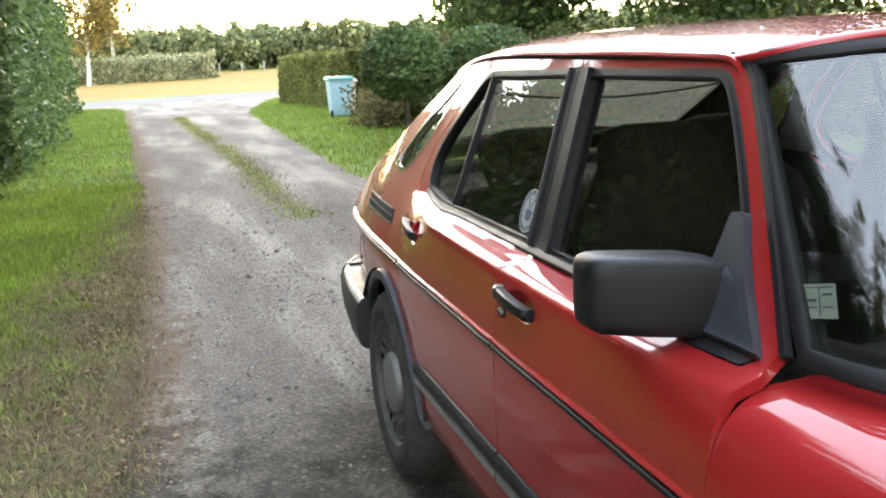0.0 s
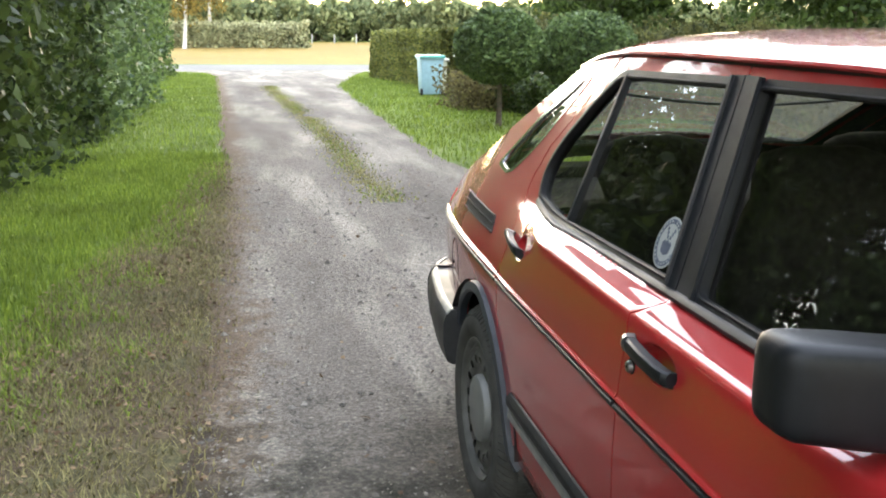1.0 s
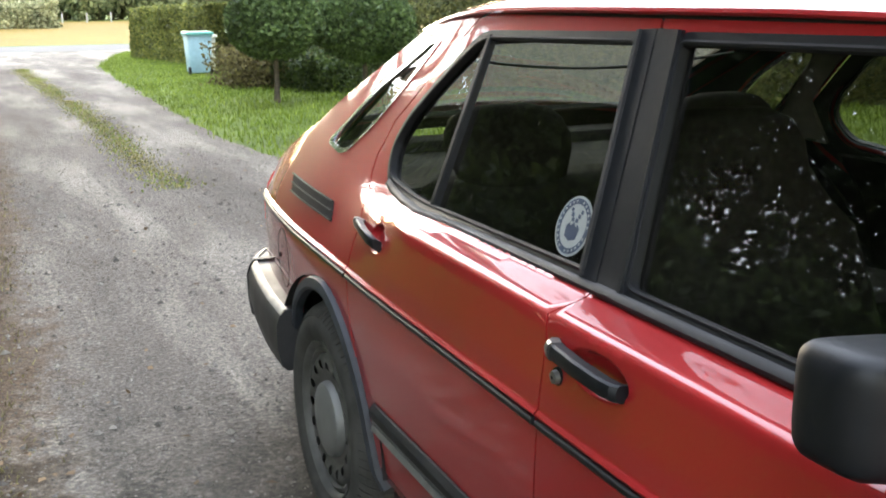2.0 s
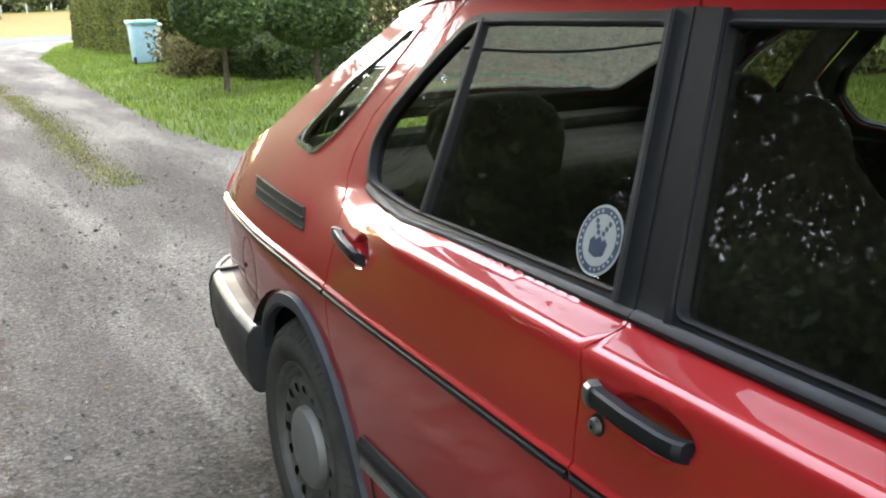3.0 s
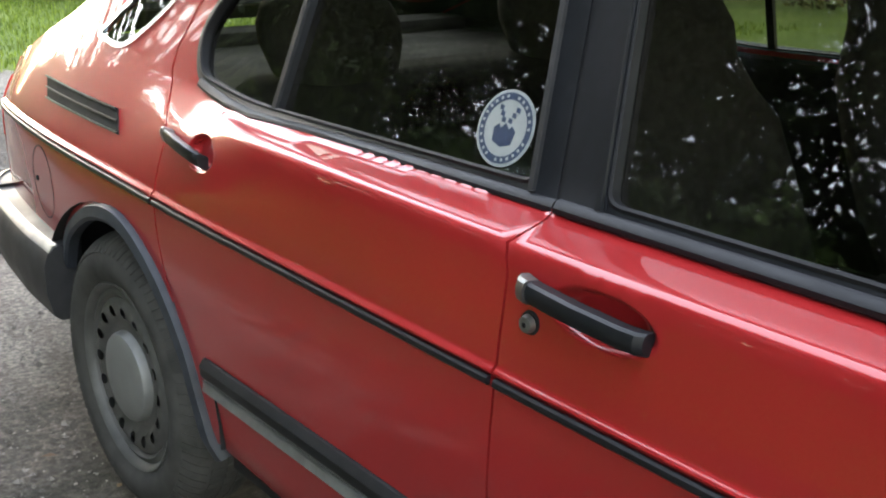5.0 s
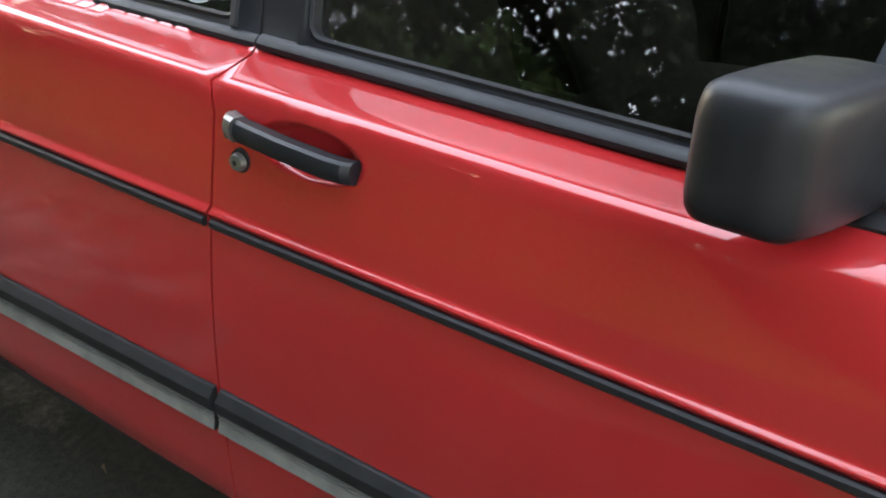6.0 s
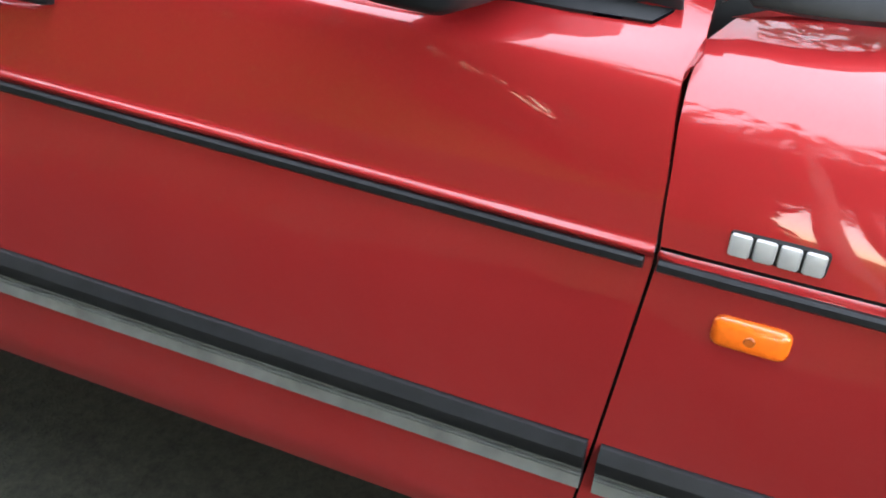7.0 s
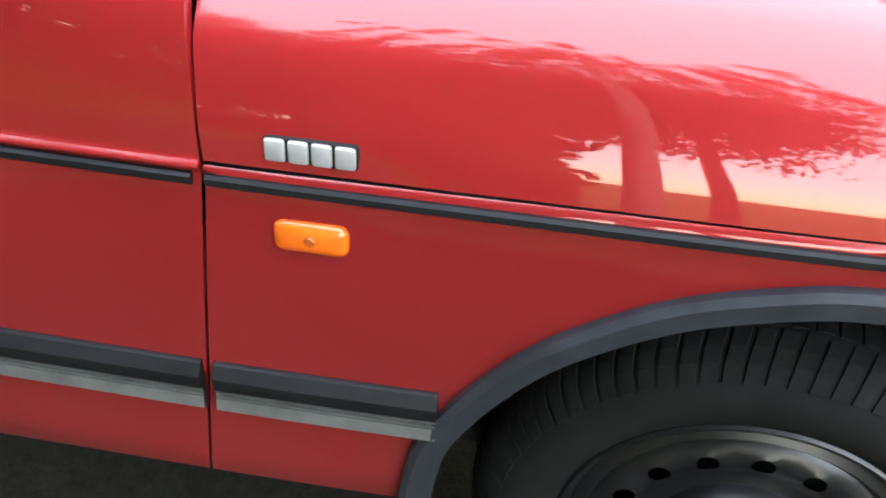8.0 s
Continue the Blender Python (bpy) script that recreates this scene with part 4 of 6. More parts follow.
hol = rounded([(.07, .05), (.93, .05), (.92, .78), (.08, .78)], .05)
hat = skin("hatch", [(0, 0), (1, 0), (1, 1), (0, 1)], [hol], hatch, M_RED, car, "red rear hatch", .04, depth=.0)
skin("pane", inset(hol, -.004), [], hatch, M_REARGLASS, hat, "heated rear window", .06, depth=.0035, offset=-.004)
V, F = sweep(loop_path(hatch, hol), [(-.01, -.012), (.006, -.012), (.008, 0), (.006, .012), (-.01, .012)], True)
raw_part("rear_window_rubber", V, F, M_RUBBER, hat, "black rear window rubber", 40)


skin("hatch_lining", [(.01, .01), (.99, .01), (.99, .99), (.01, .99)], [inset(hol, -.012)], hatch, M_TRIM, hat, "dark hatch lining", .06, depth=0, offset=-.022)


for t0_, t1_, sag_ in ((.12, .16, .075), (.05, .05, .03)):
    cord = []
    for k in range(25):
        f_ = k / 24
        P = hatch(np.array(.10 + .80 * f_), np.array(t0_ + (t1_ - t0_) * f_)) + np.array((0, -.03, -.045 - sag_ * 4 * f_ * (1 - f_)))
        cord.append((P, np.array((0, 0, 1.0)), np.array((0, 1.0, 0))))
    V, F = sweep(cord, [(.004 * math.cos(q), .004 * math.sin(q)) for q in np.linspace(0, 2 * math.pi, 8, endpoint=False)])
    raw_part("cord", V, F, M_RUBBER, hat, "black cord sagging across the rear window", 60)


def tail(a, t):
    s = (np.asarray(a, float) - .5) * 2
    z = .36 + (.83 - .36) * np.asarray(t, float)
    half = WIDTH / 2 - S(3.43 + 0 * z, z, False)
    return np.stack([WIDTH / 2 + half * s, 3.432 + .10 * (1 - np.abs(s) ** 3), z], -1)


tl = skin("tail_panel", [(0, 0), (1, 0), (1, 1), (0, 1)], [], tail, M_RED, car, "red tail panel", .06, depth=0)
for lo, hi in ((.0, .26), (.74, 1.0)):
    skin("tail_lamp", rounded([(lo + .005, .55), (hi, .55), (hi, .90), (lo + .005, .90)], .02), [], tail, M_REDLENS, tl, "red and amber tail lamp", .05, depth=.02, offset=.012)


def ladder(path, prof, nm, mat, parent, lab):
    V, F = sweep(path, prof)
    return raw_part(nm, V, F, mat, parent, lab, 40)


def bumper_path(front):
    pts = []
    if front:
        pl = [(.03, -.42), (.035, -.7), (.10, -.93), (.35, -1.02), (.845, -1.05)]
    else:
        pl = [(.030, 2.835), (.042, 3.05), (.082, 3.36), (.125, 3.50), (.21, 3.585), (.45, 3.63), (.845, 3.645)]
    pl = [tuple(p) for p in catmull(pl, 6)]
    pl = pl + [(WIDTH - x, y) for x, y in pl[::-1][1:]]
    for i, p in enumerate(pl):
        t = np.array(pl[min(i + 1, len(pl) - 1)]) - np.array(pl[max(i - 1, 0)])
        t /= np.linalg.norm(t)
        n = np.array((-t[1], t[0], 0)) if not front else np.array((t[1], -t[0], 0))
        if i < len(pl) / 2 and n[0] > 0.2:
            n = -n
        pts.append((np.array((p[0], p[1], .405)), n, np.array((0, 0, 1.0))))
    return pts


for fr_ in (False, True):
    bp = bumper_path(fr_)
    b = ladder(bp, [(-.05, -.092), (.008, -.088), (.024, -.075), (.036, -.02), (.036, .045), (.026, .075), (.010, .088), (-.05, .090)], "front_bumper" if fr_ else "rear_bumper", M_GREYPL, car, "weathered grey plastic bumper")
    ladder([(p + n * .001 + np.array((0, 0, .083)), n, u) for p, n, u in bp], [(.003, .004), (.010, .003), (.022, -.009), (.024, -.006), (.012, .008), (.003, .010)], "bright_strip", M_SILVER, b, "bright strip along the bumper's top")
    if not fr_:
        k = [i for i, (p, n, u) in enumerate(bp) if p[1] > 3.40][0]
        for kk in (k, len(bp) - 1 - k):
            pp, nn, uu = bp[kk]
            tt = np.cross(nn, uu)
            ladder([(pp - tt * .012 * j, nn, uu) for j in (-1, 1)], [(-.052, -.108), (.014, -.103), (.031, -.087), (.040, -.02), (.040, .046), (.029, .079), (.011, .096), (-.052, .098)], "bumper_joint", M_RUBBER, b, "")

# front panel, out of sight
part("front_panel", box_bm(.16, WIDTH - .16, -.93, -.86, .40, .80, .03, 2), M_BLACK, car, "black front grille panel")

# ---- underbody, wheel wells
part("underbody", box_bm(.30, WIDTH - .30, -.85, 3.38, .165, .30, .02, 1), M_DARK, car, "dark underbody")
for mir in (False, True):
    for cy, y0, y1 in ((-.03, -.40, .34), (2.53, 2.14, 2.94)):
        x0, x1 = (.03, .33) if not mir else (WIDTH - .33, WIDTH - .03)
        V, F, n = [], [], 24
        for i in range(n + 1):
            a = math.pi * i / n
            for x in (x0, x1):
                V.append((x, cy + (y1 - y0) / 2 * 1.04 * math.cos(a), .30 + .355 * math.sin(a)))
        F = [(2 * i, 2 * i + 1, 2 * i + 3, 2 * i + 2) for i in range(n)]
        inner = [2 * i + (0 if mir else 1) for i in range(n + 1)]
        F.append(tuple(inner))
        raw_part("wheel_well", V, F, M_DARK, car, "dark wheel arch lining")
    xi = .06 if not mir else WIDTH - .12
    part("sill", box_bm(xi, xi + .06, .36, 2.14, .235, .40, .015, 1), M_DARK, car, "dark inner sill")

# ---- wheels
def wheel(cx, cy, cz, steel, mirror, turn=0.0):
    out = 1 if mirror else -1
    root = thing("wheel", (cx, cy, cz), "", "")
    c = (cx, cy, cz)
    R = .305
    prof = [(.200, .028), (.206, .014), (.220, .004), (.240, 0), (.258, .002), (.270, .008), (.282, .017), (.292, .029), (.300, .045), (R, .061), (R, .141), (.300, .157), (.290, .173), (.25, .190), (.206, .185), (.200, .17)]
    rubber = M_TYRE if steel else M_TYRE_GREY
    ty = lathe("tyre", prof, c, rubber, None, "dusty black tyre with a worn tread", 96, out, 25, turn)
    dd, rd_ = [p[1] for p in prof[4:12]], [p[0] for p in prof[4:12]]
    # tread blocks, which run down over the shoulder
    bm = bmesh.new()
    for i in range(84):
        a = 2 * math.pi * i / 84
        for xs_, sk in (((.007, .020, .034, .050), .9), ((.056, .084), .2), ((.090, .112), -.2), ((.118, .150), -.9)):
            rows_ = []
            for xx in xs_:
                of = sk * (xx - xs_[0]) * 1.2
                for rr, da in ((-.005, .0300), (.0024, .0268)):
                    for sg in (-1, 1):
                        r2 = float(np.interp(xx, dd, rd_)) + rr
                        aa_ = a + sg * da + of
                        x, y = -out * (xx - (rr if xx < .045 else 0)), r2 * math.cos(aa_)
                        rows_.append(bm.verts.new((c[0] + x * math.cos(turn) - y * math.sin(turn), c[1] + x * math.sin(turn) + y * math.cos(turn), c[2] + r2 * math.sin(aa_))))
            for k in range(len(xs_) - 1):
                q = rows_[4 * k:4 * k + 8]
                for f_ in ((2, 3, 7, 6), (0, 2, 6, 4), (3, 1, 5, 7)):
                    bm.faces.new([q[i_] for i_ in f_])
            bm.faces.new([rows_[i_] for i_ in (0, 1, 3, 2)])
            bm.faces.new([rows_[-4 + i_] for i_ in (2, 3, 1, 0)])
    bmesh.ops.recalc_face_normals(bm, faces=bm.faces)
    part("tread", bm, rubber, ty, "", False)
    rim = lathe("rim", [(.170, .028), (.178, .020), (.190, .026), (.196, .014), (.203, .010), (.206, .013), (.206, .020), (.199, .028), (.196, .05), (.185, .07), (.185, .17)], c, M_STEELD if steel else M_STEEL, None, "steel rim", 72, out, 35, turn)
    # disc with round holes

    def disc(a, b):
        a, b = np.asarray(a, float), np.asarray(b, float)
        r = np.sqrt(a * a + b * b)
        d = np.interp(r, [0, .10, .115, .135, .155, .168, .180], [.030, .030, .034, .020, .018, .026, .040])
        x, y = -out * d, a
        return np.stack([c[0] + x * math.cos(turn) - y * math.sin(turn), c[1] + x * math.sin(turn) + y * math.cos(turn), c[2] + b], -1)
    nh = 16
    holes = [[(.1420 * math.cos(h) + .0125 * math.cos(q), .1420 * math.sin(h) + .0125 * math.sin(q)) for q in np.linspace(0, 2 * math.pi, 12, endpoint=False)] for h in np.arange(nh) * 2 * math.pi / nh]
    ol_ = [(.179 * math.cos(q), .179 * math.sin(q)) for q in np.linspace(0, 2 * math.pi, 64, endpoint=False)]
    g = [(r * math.cos(q), r * math.sin(q)) for r in (.09, .10, .113, .122, .162, .170) for q in np.linspace(0, 2 * math.pi, 60, endpoint=False)]
    V2, F2, _ = triangulate(ol_, holes, g, .008)
    P = disc(V2[:, 0], V2[:, 1])
    dsk = raw_part("wheel_disc", P, [tuple(f) for f in F2], M_STEELD if steel else M_STEEL, None, "steel wheel disc with round holes", 50)
    bk = lathe("brake_backing", [(0.0, .075), (.178, .075)], c, M_DARK, None, "", 32, out, 35, turn)
    cap = lathe("hub_cap", [(0, .004), (.05, .005), (.085, .008), (.093, .012), (.097, .020), (.099, .034)], c, M_STEELD if steel else M_CAP, None, "flat black hub cap" if steel else "flat grey hub cap", 56, out, 30, turn)
    return root, (ty, rim, dsk, bk, cap)


for cx, cy, cz, dark, mir, turn in ((.022, 2.535, .283, False, False, 0), (.018, -.022, .281, True, False, math.radians(-3)), (WIDTH - .022, 2.535, .283, False, True, 0), (WIDTH - .018, -.022, .281, True, True, math.radians(-3))):
    root, bits = wheel(cx, cy, cz, dark, mir, turn)
    # a wheel is a part of the car: the tyre carries rim, disc, backing and cap
    bpy.data.objects.remove(root)
    ty = bits[0]
    attach(ty, car)
    ty.name = "wheel_tyre"
    for b_ in bits[1:]:
        attach(b_, ty)

# ---- door mirror
def mirror_housing(mir):
    def X(v):
        return (WIDTH - v[0], v[1], v[2]) if mir else v
    secs = []
    # sections from the outer end inwards: centre (x, y, z), half depth (y), half height (z)
    for x, y, z, hy, hz, r in ((-.0640, .775, .983, .010, .022, .5), (-.0630, .775, .983, .022, .036, .42), (-.0595, .774, .983, .033, .047, .40), (-.0530, .772, .983, .041, .0535, .38), (-.043, .770, .982, .0455, .0570, .37), (-.025, .766, .981, .0475, .0580, .36), (.02, .758, .977, .0485, .0600, .35), (.09, .745, .971, .046, .061, .35), (.125, .735, .966, .040, .059, .36), (.150, .715, .957, .030, .055, .4)):
        ring = []
        for k in range(40):
            a = 2 * math.pi * k / 40
            ca, sa = math.cos(a), math.sin(a)
            ring.append((x, y + hy * math.copysign(abs(ca) ** r, ca), z + hz * math.copysign(abs(sa) ** r, sa)))
        secs.append(ring)
    V = [X(p) for ring in secs for p in ring]
    F = []
    for i in range(len(secs) - 1):
        for k in range(40):
            F.append((i * 40 + k, i * 40 + (k + 1) % 40, (i + 1) * 40 + (k + 1) % 40, (i + 1) * 40 + k))
    F += [tuple(range(40)), tuple((len(secs) - 1) * 40 + k for k in range(40))]
    m = raw_part("door_mirror", V, F, M_BLACK, car, "black plastic door mirror", 50)
    # sail plate at the window's corner
    pts = [(.566, .9155), (.60, .9155), (.66, .9145), (.752, .913), (.742, 1.0), (.730, 1.083), (.701, 1.088), (.672, 1.040), (.640, .995), (.600, .951)]
    skin("base_gasket", [(.590, .905), (.66, .902), (.752, .900), (.752, .911), (.66, .9125), (.575, .9140)], [], side_plain, M_RUBBER, m, "black rubber gasket", .02, depth=.02, offset=.004, mirror=mir)
    skin("mirror_base", rounded(pts, .005), [], side_plain, M_FLARE, m, "grey-black mirror base plate", .02, depth=.028, offset=.016, mirror=mir)
    V = []
    for f_ in (0, 1):
        for k in range(16):
            a = 2 * math.pi * k / 16
            if f_ == 0:
                V.append(X((.120, .735 + .036 * math.cos(a), .966 + .052 * math.sin(a))))
            else:
                q = side_plain(.680 + .045 * math.cos(a), .968 + .046 * math.sin(a)) + np.array((-.012, 0, 0))
                V.append(X(tuple(q)))
    raw_part("mirror_neck", V, [(k, (k + 1) % 16, 16 + (k + 1) % 16, 16 + k) for k in range(16)], M_FLARE, m, "", 60)
    g = [X(p) for p in ((-.032, .806, .940), (.10, .786, .931), (.10, .786, 1.011), (-.032, .806, 1.020))]
    raw_part("mirror_glass", g + [X((p[0] if not mir else WIDTH - p[0], p[1] + .006, p[2])) for p in g], [(0, 1, 2, 3), (7, 6, 5, 4), (0, 4, 5, 1), (1, 5, 6, 2), (2, 6, 7, 3), (3, 7, 4, 0)], M_CHROME, m, "mirror glass")


mirror_housing(False)
mirror_housing(True)

# ---- sticker on the rear door's glass
cy, cz = 1.538, .979


def on_glass(off):
    def f(a, b):
        p = side_plain(a, b)
        e = 1e-3
        n = np.cross(side_plain(a + e, b) - side_plain(a - e, b), side_plain(a, b + e) - side_plain(a, b - e))
        n = n / np.linalg.norm(n, axis=-1)[..., None]
        n = np.where(n[..., :1] > 0, -n, n)
        return p + n * off
    return f


def ell(r, n=40, dy=0, dz=0, k=.92):
    return [(cy + dy + r * math.cos(a), cz + dz + r * k * math.sin(a)) for a in np.linspace(0, 2 * math.pi, n, endpoint=False)]


rd = [o for o in car.children if o.name.startswith("rear_door")][0]
stk = skin("window_sticker", ell(.051), [], on_glass(-.0105), M_WHITE, rd, "round white and blue club sticker", .03, depth=.0006)
skin("sticker_ring", ell(.0468), [ell(.0375)], on_glass(-.0098), M_BLUE, stk, "blue ring", .02, depth=.0005)
for k in range(26):
    a0 = 2 * math.pi * (k + .5) / 26
    if k % 7 == 6:
        continue
    bar = [(cy + r_ * math.cos(a0 + d_), cz + r_ * .92 * math.sin(a0 + d_)) for r_, d_ in ((.0400, -.045), (.0440, -.045), (.0440, .045), (.0400, .045))]
    skin("print_bar", bar, [], on_glass(-.0092), M_WHITE, stk, "", .02, depth=.0004)
skin("sticker_emblem", [(cy + .020, cz - .002), (cy + .012, cz + .004), (cy + .008, cz - .001), (cy, cz + .006), (cy - .008, cz - .001), (cy - .012, cz + .004), (cy - .020, cz - .002), (cy - .017, cz - .018), (cy, cz - .023), (cy + .017, cz - .018)], [], on_glass(-.0098), M_BLUE, stk, "blue emblem", .02, depth=.0005)
for s_ in (-1, 1):
    for k in range(3):
        y_, z_ = cy + s_ * (.006 + .0045 * k), cz + .009 + .007 * k
        skin("sticker_flag", [(y_ - .003, z_ - .003), (y_ + .004, z_ - .002), (y_ + .004, z_ + .004), (y_ - .003, z_ + .003)], [], on_glass(-.0097), M_BLUE, stk, "", .02, depth=.0004)

# ---- interior
part("cabin_floor", box_bm(.12, WIDTH - .12, .2, 3.3, .29, .34, .01, 1), M_TRIM, car, "dark carpet")


def blob(secs, name, mat, parent, label, n=20, power=.55, sub=True):
    """Rounded body lofted through sections: centre (x, y, z), half width (x), half depth along d, axis direction."""
    V, F = [], []
    for (x, y, z, hx, hd, ax) in secs:
        for k in range(n):
            a = 2 * math.pi * k / n
            ca, sa = math.cos(a), math.sin(a)
            u, v = hx * math.copysign(abs(ca) ** power, ca), hd * math.copysign(abs(sa) ** power, sa)
            V.append((x + u, y + v * math.cos(ax), z + v * math.sin(ax)))
    for i in range(len(secs) - 1):
        for k in range(n):
            F.append((i * n + k, i * n + (k + 1) % n, (i + 1) * n + (k + 1) % n, (i + 1) * n + k))
    F += [tuple(range(n)), tuple((len(secs) - 1) * n + k for k in range(n))]
    ob = raw_part(name, V, F, mat, parent, label, 60)
    return ob


def seat(cx, y0, parent, rear=False):
    w = .24
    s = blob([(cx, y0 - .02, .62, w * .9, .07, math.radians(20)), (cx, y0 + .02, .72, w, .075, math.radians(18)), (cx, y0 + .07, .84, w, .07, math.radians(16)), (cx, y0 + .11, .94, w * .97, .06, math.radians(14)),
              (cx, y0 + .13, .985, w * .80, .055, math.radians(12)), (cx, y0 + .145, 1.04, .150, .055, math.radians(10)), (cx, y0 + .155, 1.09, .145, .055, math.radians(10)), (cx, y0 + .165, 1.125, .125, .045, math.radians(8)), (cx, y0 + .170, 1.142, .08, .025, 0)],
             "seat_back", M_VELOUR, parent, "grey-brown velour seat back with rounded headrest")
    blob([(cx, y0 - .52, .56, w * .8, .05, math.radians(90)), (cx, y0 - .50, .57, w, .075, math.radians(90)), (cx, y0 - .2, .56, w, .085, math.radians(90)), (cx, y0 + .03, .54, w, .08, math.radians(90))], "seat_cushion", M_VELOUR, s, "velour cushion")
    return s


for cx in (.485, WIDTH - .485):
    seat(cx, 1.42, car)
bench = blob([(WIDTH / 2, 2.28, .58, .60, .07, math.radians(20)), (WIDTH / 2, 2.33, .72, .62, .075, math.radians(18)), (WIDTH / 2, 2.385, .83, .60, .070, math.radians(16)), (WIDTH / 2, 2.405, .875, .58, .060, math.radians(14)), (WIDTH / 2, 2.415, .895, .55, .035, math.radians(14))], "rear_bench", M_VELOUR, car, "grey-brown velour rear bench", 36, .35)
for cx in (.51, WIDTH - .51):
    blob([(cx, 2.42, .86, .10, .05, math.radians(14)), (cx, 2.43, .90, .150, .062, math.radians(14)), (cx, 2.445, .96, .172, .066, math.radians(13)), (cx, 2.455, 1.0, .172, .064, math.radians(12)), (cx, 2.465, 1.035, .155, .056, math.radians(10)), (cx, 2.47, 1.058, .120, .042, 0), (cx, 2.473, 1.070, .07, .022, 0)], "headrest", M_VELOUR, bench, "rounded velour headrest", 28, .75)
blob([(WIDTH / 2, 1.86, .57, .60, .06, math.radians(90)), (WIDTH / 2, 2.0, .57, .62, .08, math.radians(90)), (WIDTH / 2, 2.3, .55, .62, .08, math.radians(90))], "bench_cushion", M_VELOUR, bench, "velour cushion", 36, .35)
part("parcel_shelf", box_bm(.22, WIDTH - .22, 2.52, 3.16, .845, .865, .008, 1), M_TRIM, car, "dark parcel shelf")
part("shelf_rear_edge", box_bm(.24, WIDTH - .24, 3.08, 3.20, .84, .905, .02, 2), M_TRIM, car, "raised dark rear edge of the shelf")
part("dashboard", box_bm(.17, WIDTH - .17, .30, .66, .72, .90, .05, 3), M_TRIM, car, "dark dashboard")
bm = bmesh.new()
sw_c = Matrix.Translation((WIDTH - .47, .80, .90)) @ Matrix.Rotation(radians(65), 4, 'X')
for i in range(32):
    for j in range(8):
        a, b_ = 2 * math.pi * i / 32, 2 * math.pi * j / 8
        bm.verts.new(sw_c @ Vector(((.185 + .013 * math.cos(b_)) * math.cos(a), (.185 + .013 * math.cos(b_)) * math.sin(a), .013 * math.sin(b_))))
bm.verts.ensure_lookup_table()
for i in range(32):
    for j in range(8):
        bm.faces.new([bm.verts[q] for q in (i * 8 + j, ((i + 1) % 32) * 8 + j, ((i + 1) % 32) * 8 + (j + 1) % 8, i * 8 + (j + 1) % 8)])
stw = part("steering_wheel", bm, M_TRIM, car, "black steering wheel")
for side_name, mir in SIDES:
    for nm, ol in (("front_door_card", [(.60, .34), (1.38, .34), (1.385, .905), (.60, .905)]), ("rear_door_card", [(1.40, .34), (2.12, .34), (2.30, .62), (2.36, .895), (1.405, .905)]), ("quarter_trim", [(2.36, .70), (3.40, .70), (3.2, .89), (2.9, .90), (2.5, .90)])):
        skin(nm, ol, [], lambda a, b: np.stack([np.maximum(S(a, b, False), .03) + .055, a, b], -1), M_TRIM, car, "dark door trim", .08, depth=.01, mirror=mir)
    for nm, ol in (("pillar_trim", [(1.36, .915), (1.43, .915), (1.495, 1.29), (1.43, 1.29)]), ("c_pillar_trim", [(2.40, .92), (2.62, .93), (2.50, 1.05), (2.32, 1.22), (2.10, 1.29), (2.13, 1.26), (2.30, 1.15), (2.42, 1.04)]), ("a_pillar_trim", [(.60, .92), (.64, .94), (.80, 1.15), (.90, 1.28), (.86, 1.29), (.76, 1.17)])):
        skin(nm, ol, [], lambda a, b: np.stack([S(a, b, False) + .035, a, b], -1), M_HEAD if nm != "pillar_trim" else M_TRIM, car, "interior pillar trim", .05, depth=.01, mirror=mir)

# ---------------------------------------------------------------- the ground and the lane
def ground_z(y):
    """The lane falls gently away behind the car."""
    y = np.asarray(y, float)
    return -0.018 - 0.018 * (np.sqrt((np.clip(y, -400, 70) - 5) ** 2 + 4) + (np.clip(y, -400, 70) - 5)) / 2


def sheet(name, xs_l, xs_r, ys, mat, lift, label, nx=12, rough=0.0):
    """A ground sheet between a left and a right edge that run along y."""
    V, F, E = [], [], []
    for y in ys:
        l, r = float(xs_l(y)), float(xs_r(y))
        for k in range(nx + 1):
            x = l + (r - l) * k / nx
            E.append(x - l)
            V.append((x, y, float(ground_z(y)) + lift + rough * noise.noise((x * 1.7, y * 1.7, 3.1))))
    m = nx + 1
    for i in range(len(ys) - 1):
        for k in range(nx):
            F.append((i * m + k, i * m + k + 1, (i + 1) * m + k + 1, (i + 1) * m + k))
    ob = new(name, mesh_of(name, V, F, mat))
    ob.data.attributes.new("edge", 'FLOAT', 'POINT').data.foreach_set("value", E)
    return tagged(ob, label, "", kind="structure")


gy = np.concatenate([np.linspace(-400, -20, 12), np.linspace(-18, 60, 80), np.linspace(70, 1500, 20)])
sheet("ground", lambda y: -900.0, lambda y: 900.0, gy, M_LAWN, 0.0, "green lawn and meadow ground", 60)


def wob(y, s, amp):
    return amp * noise.noise((0.0, y * 0.9, s)) + amp * 0.5 * noise.noise((0.0, y * 3.1, s + 7))


LANE_L = ([-30, 2, 3.5, 6, 8, 12, 20, 30, 38, 42, 46], [-0.92, -0.90, -0.84, -0.79, -0.77, -0.77, -0.85, -1.02, -1.15, -1.6, -5])
LANE_R = ([-30, 2, 6, 9.2, 10, 11.6, 15.2, 20.8, 26, 30.2, 32, 38, 43, 46], [4.5, 4.2, 2.9, 1.77, 1.70, 1.65, 1.78, 1.98, 2.2, 2.45, 2.7, 3.7, 4.8, 12])


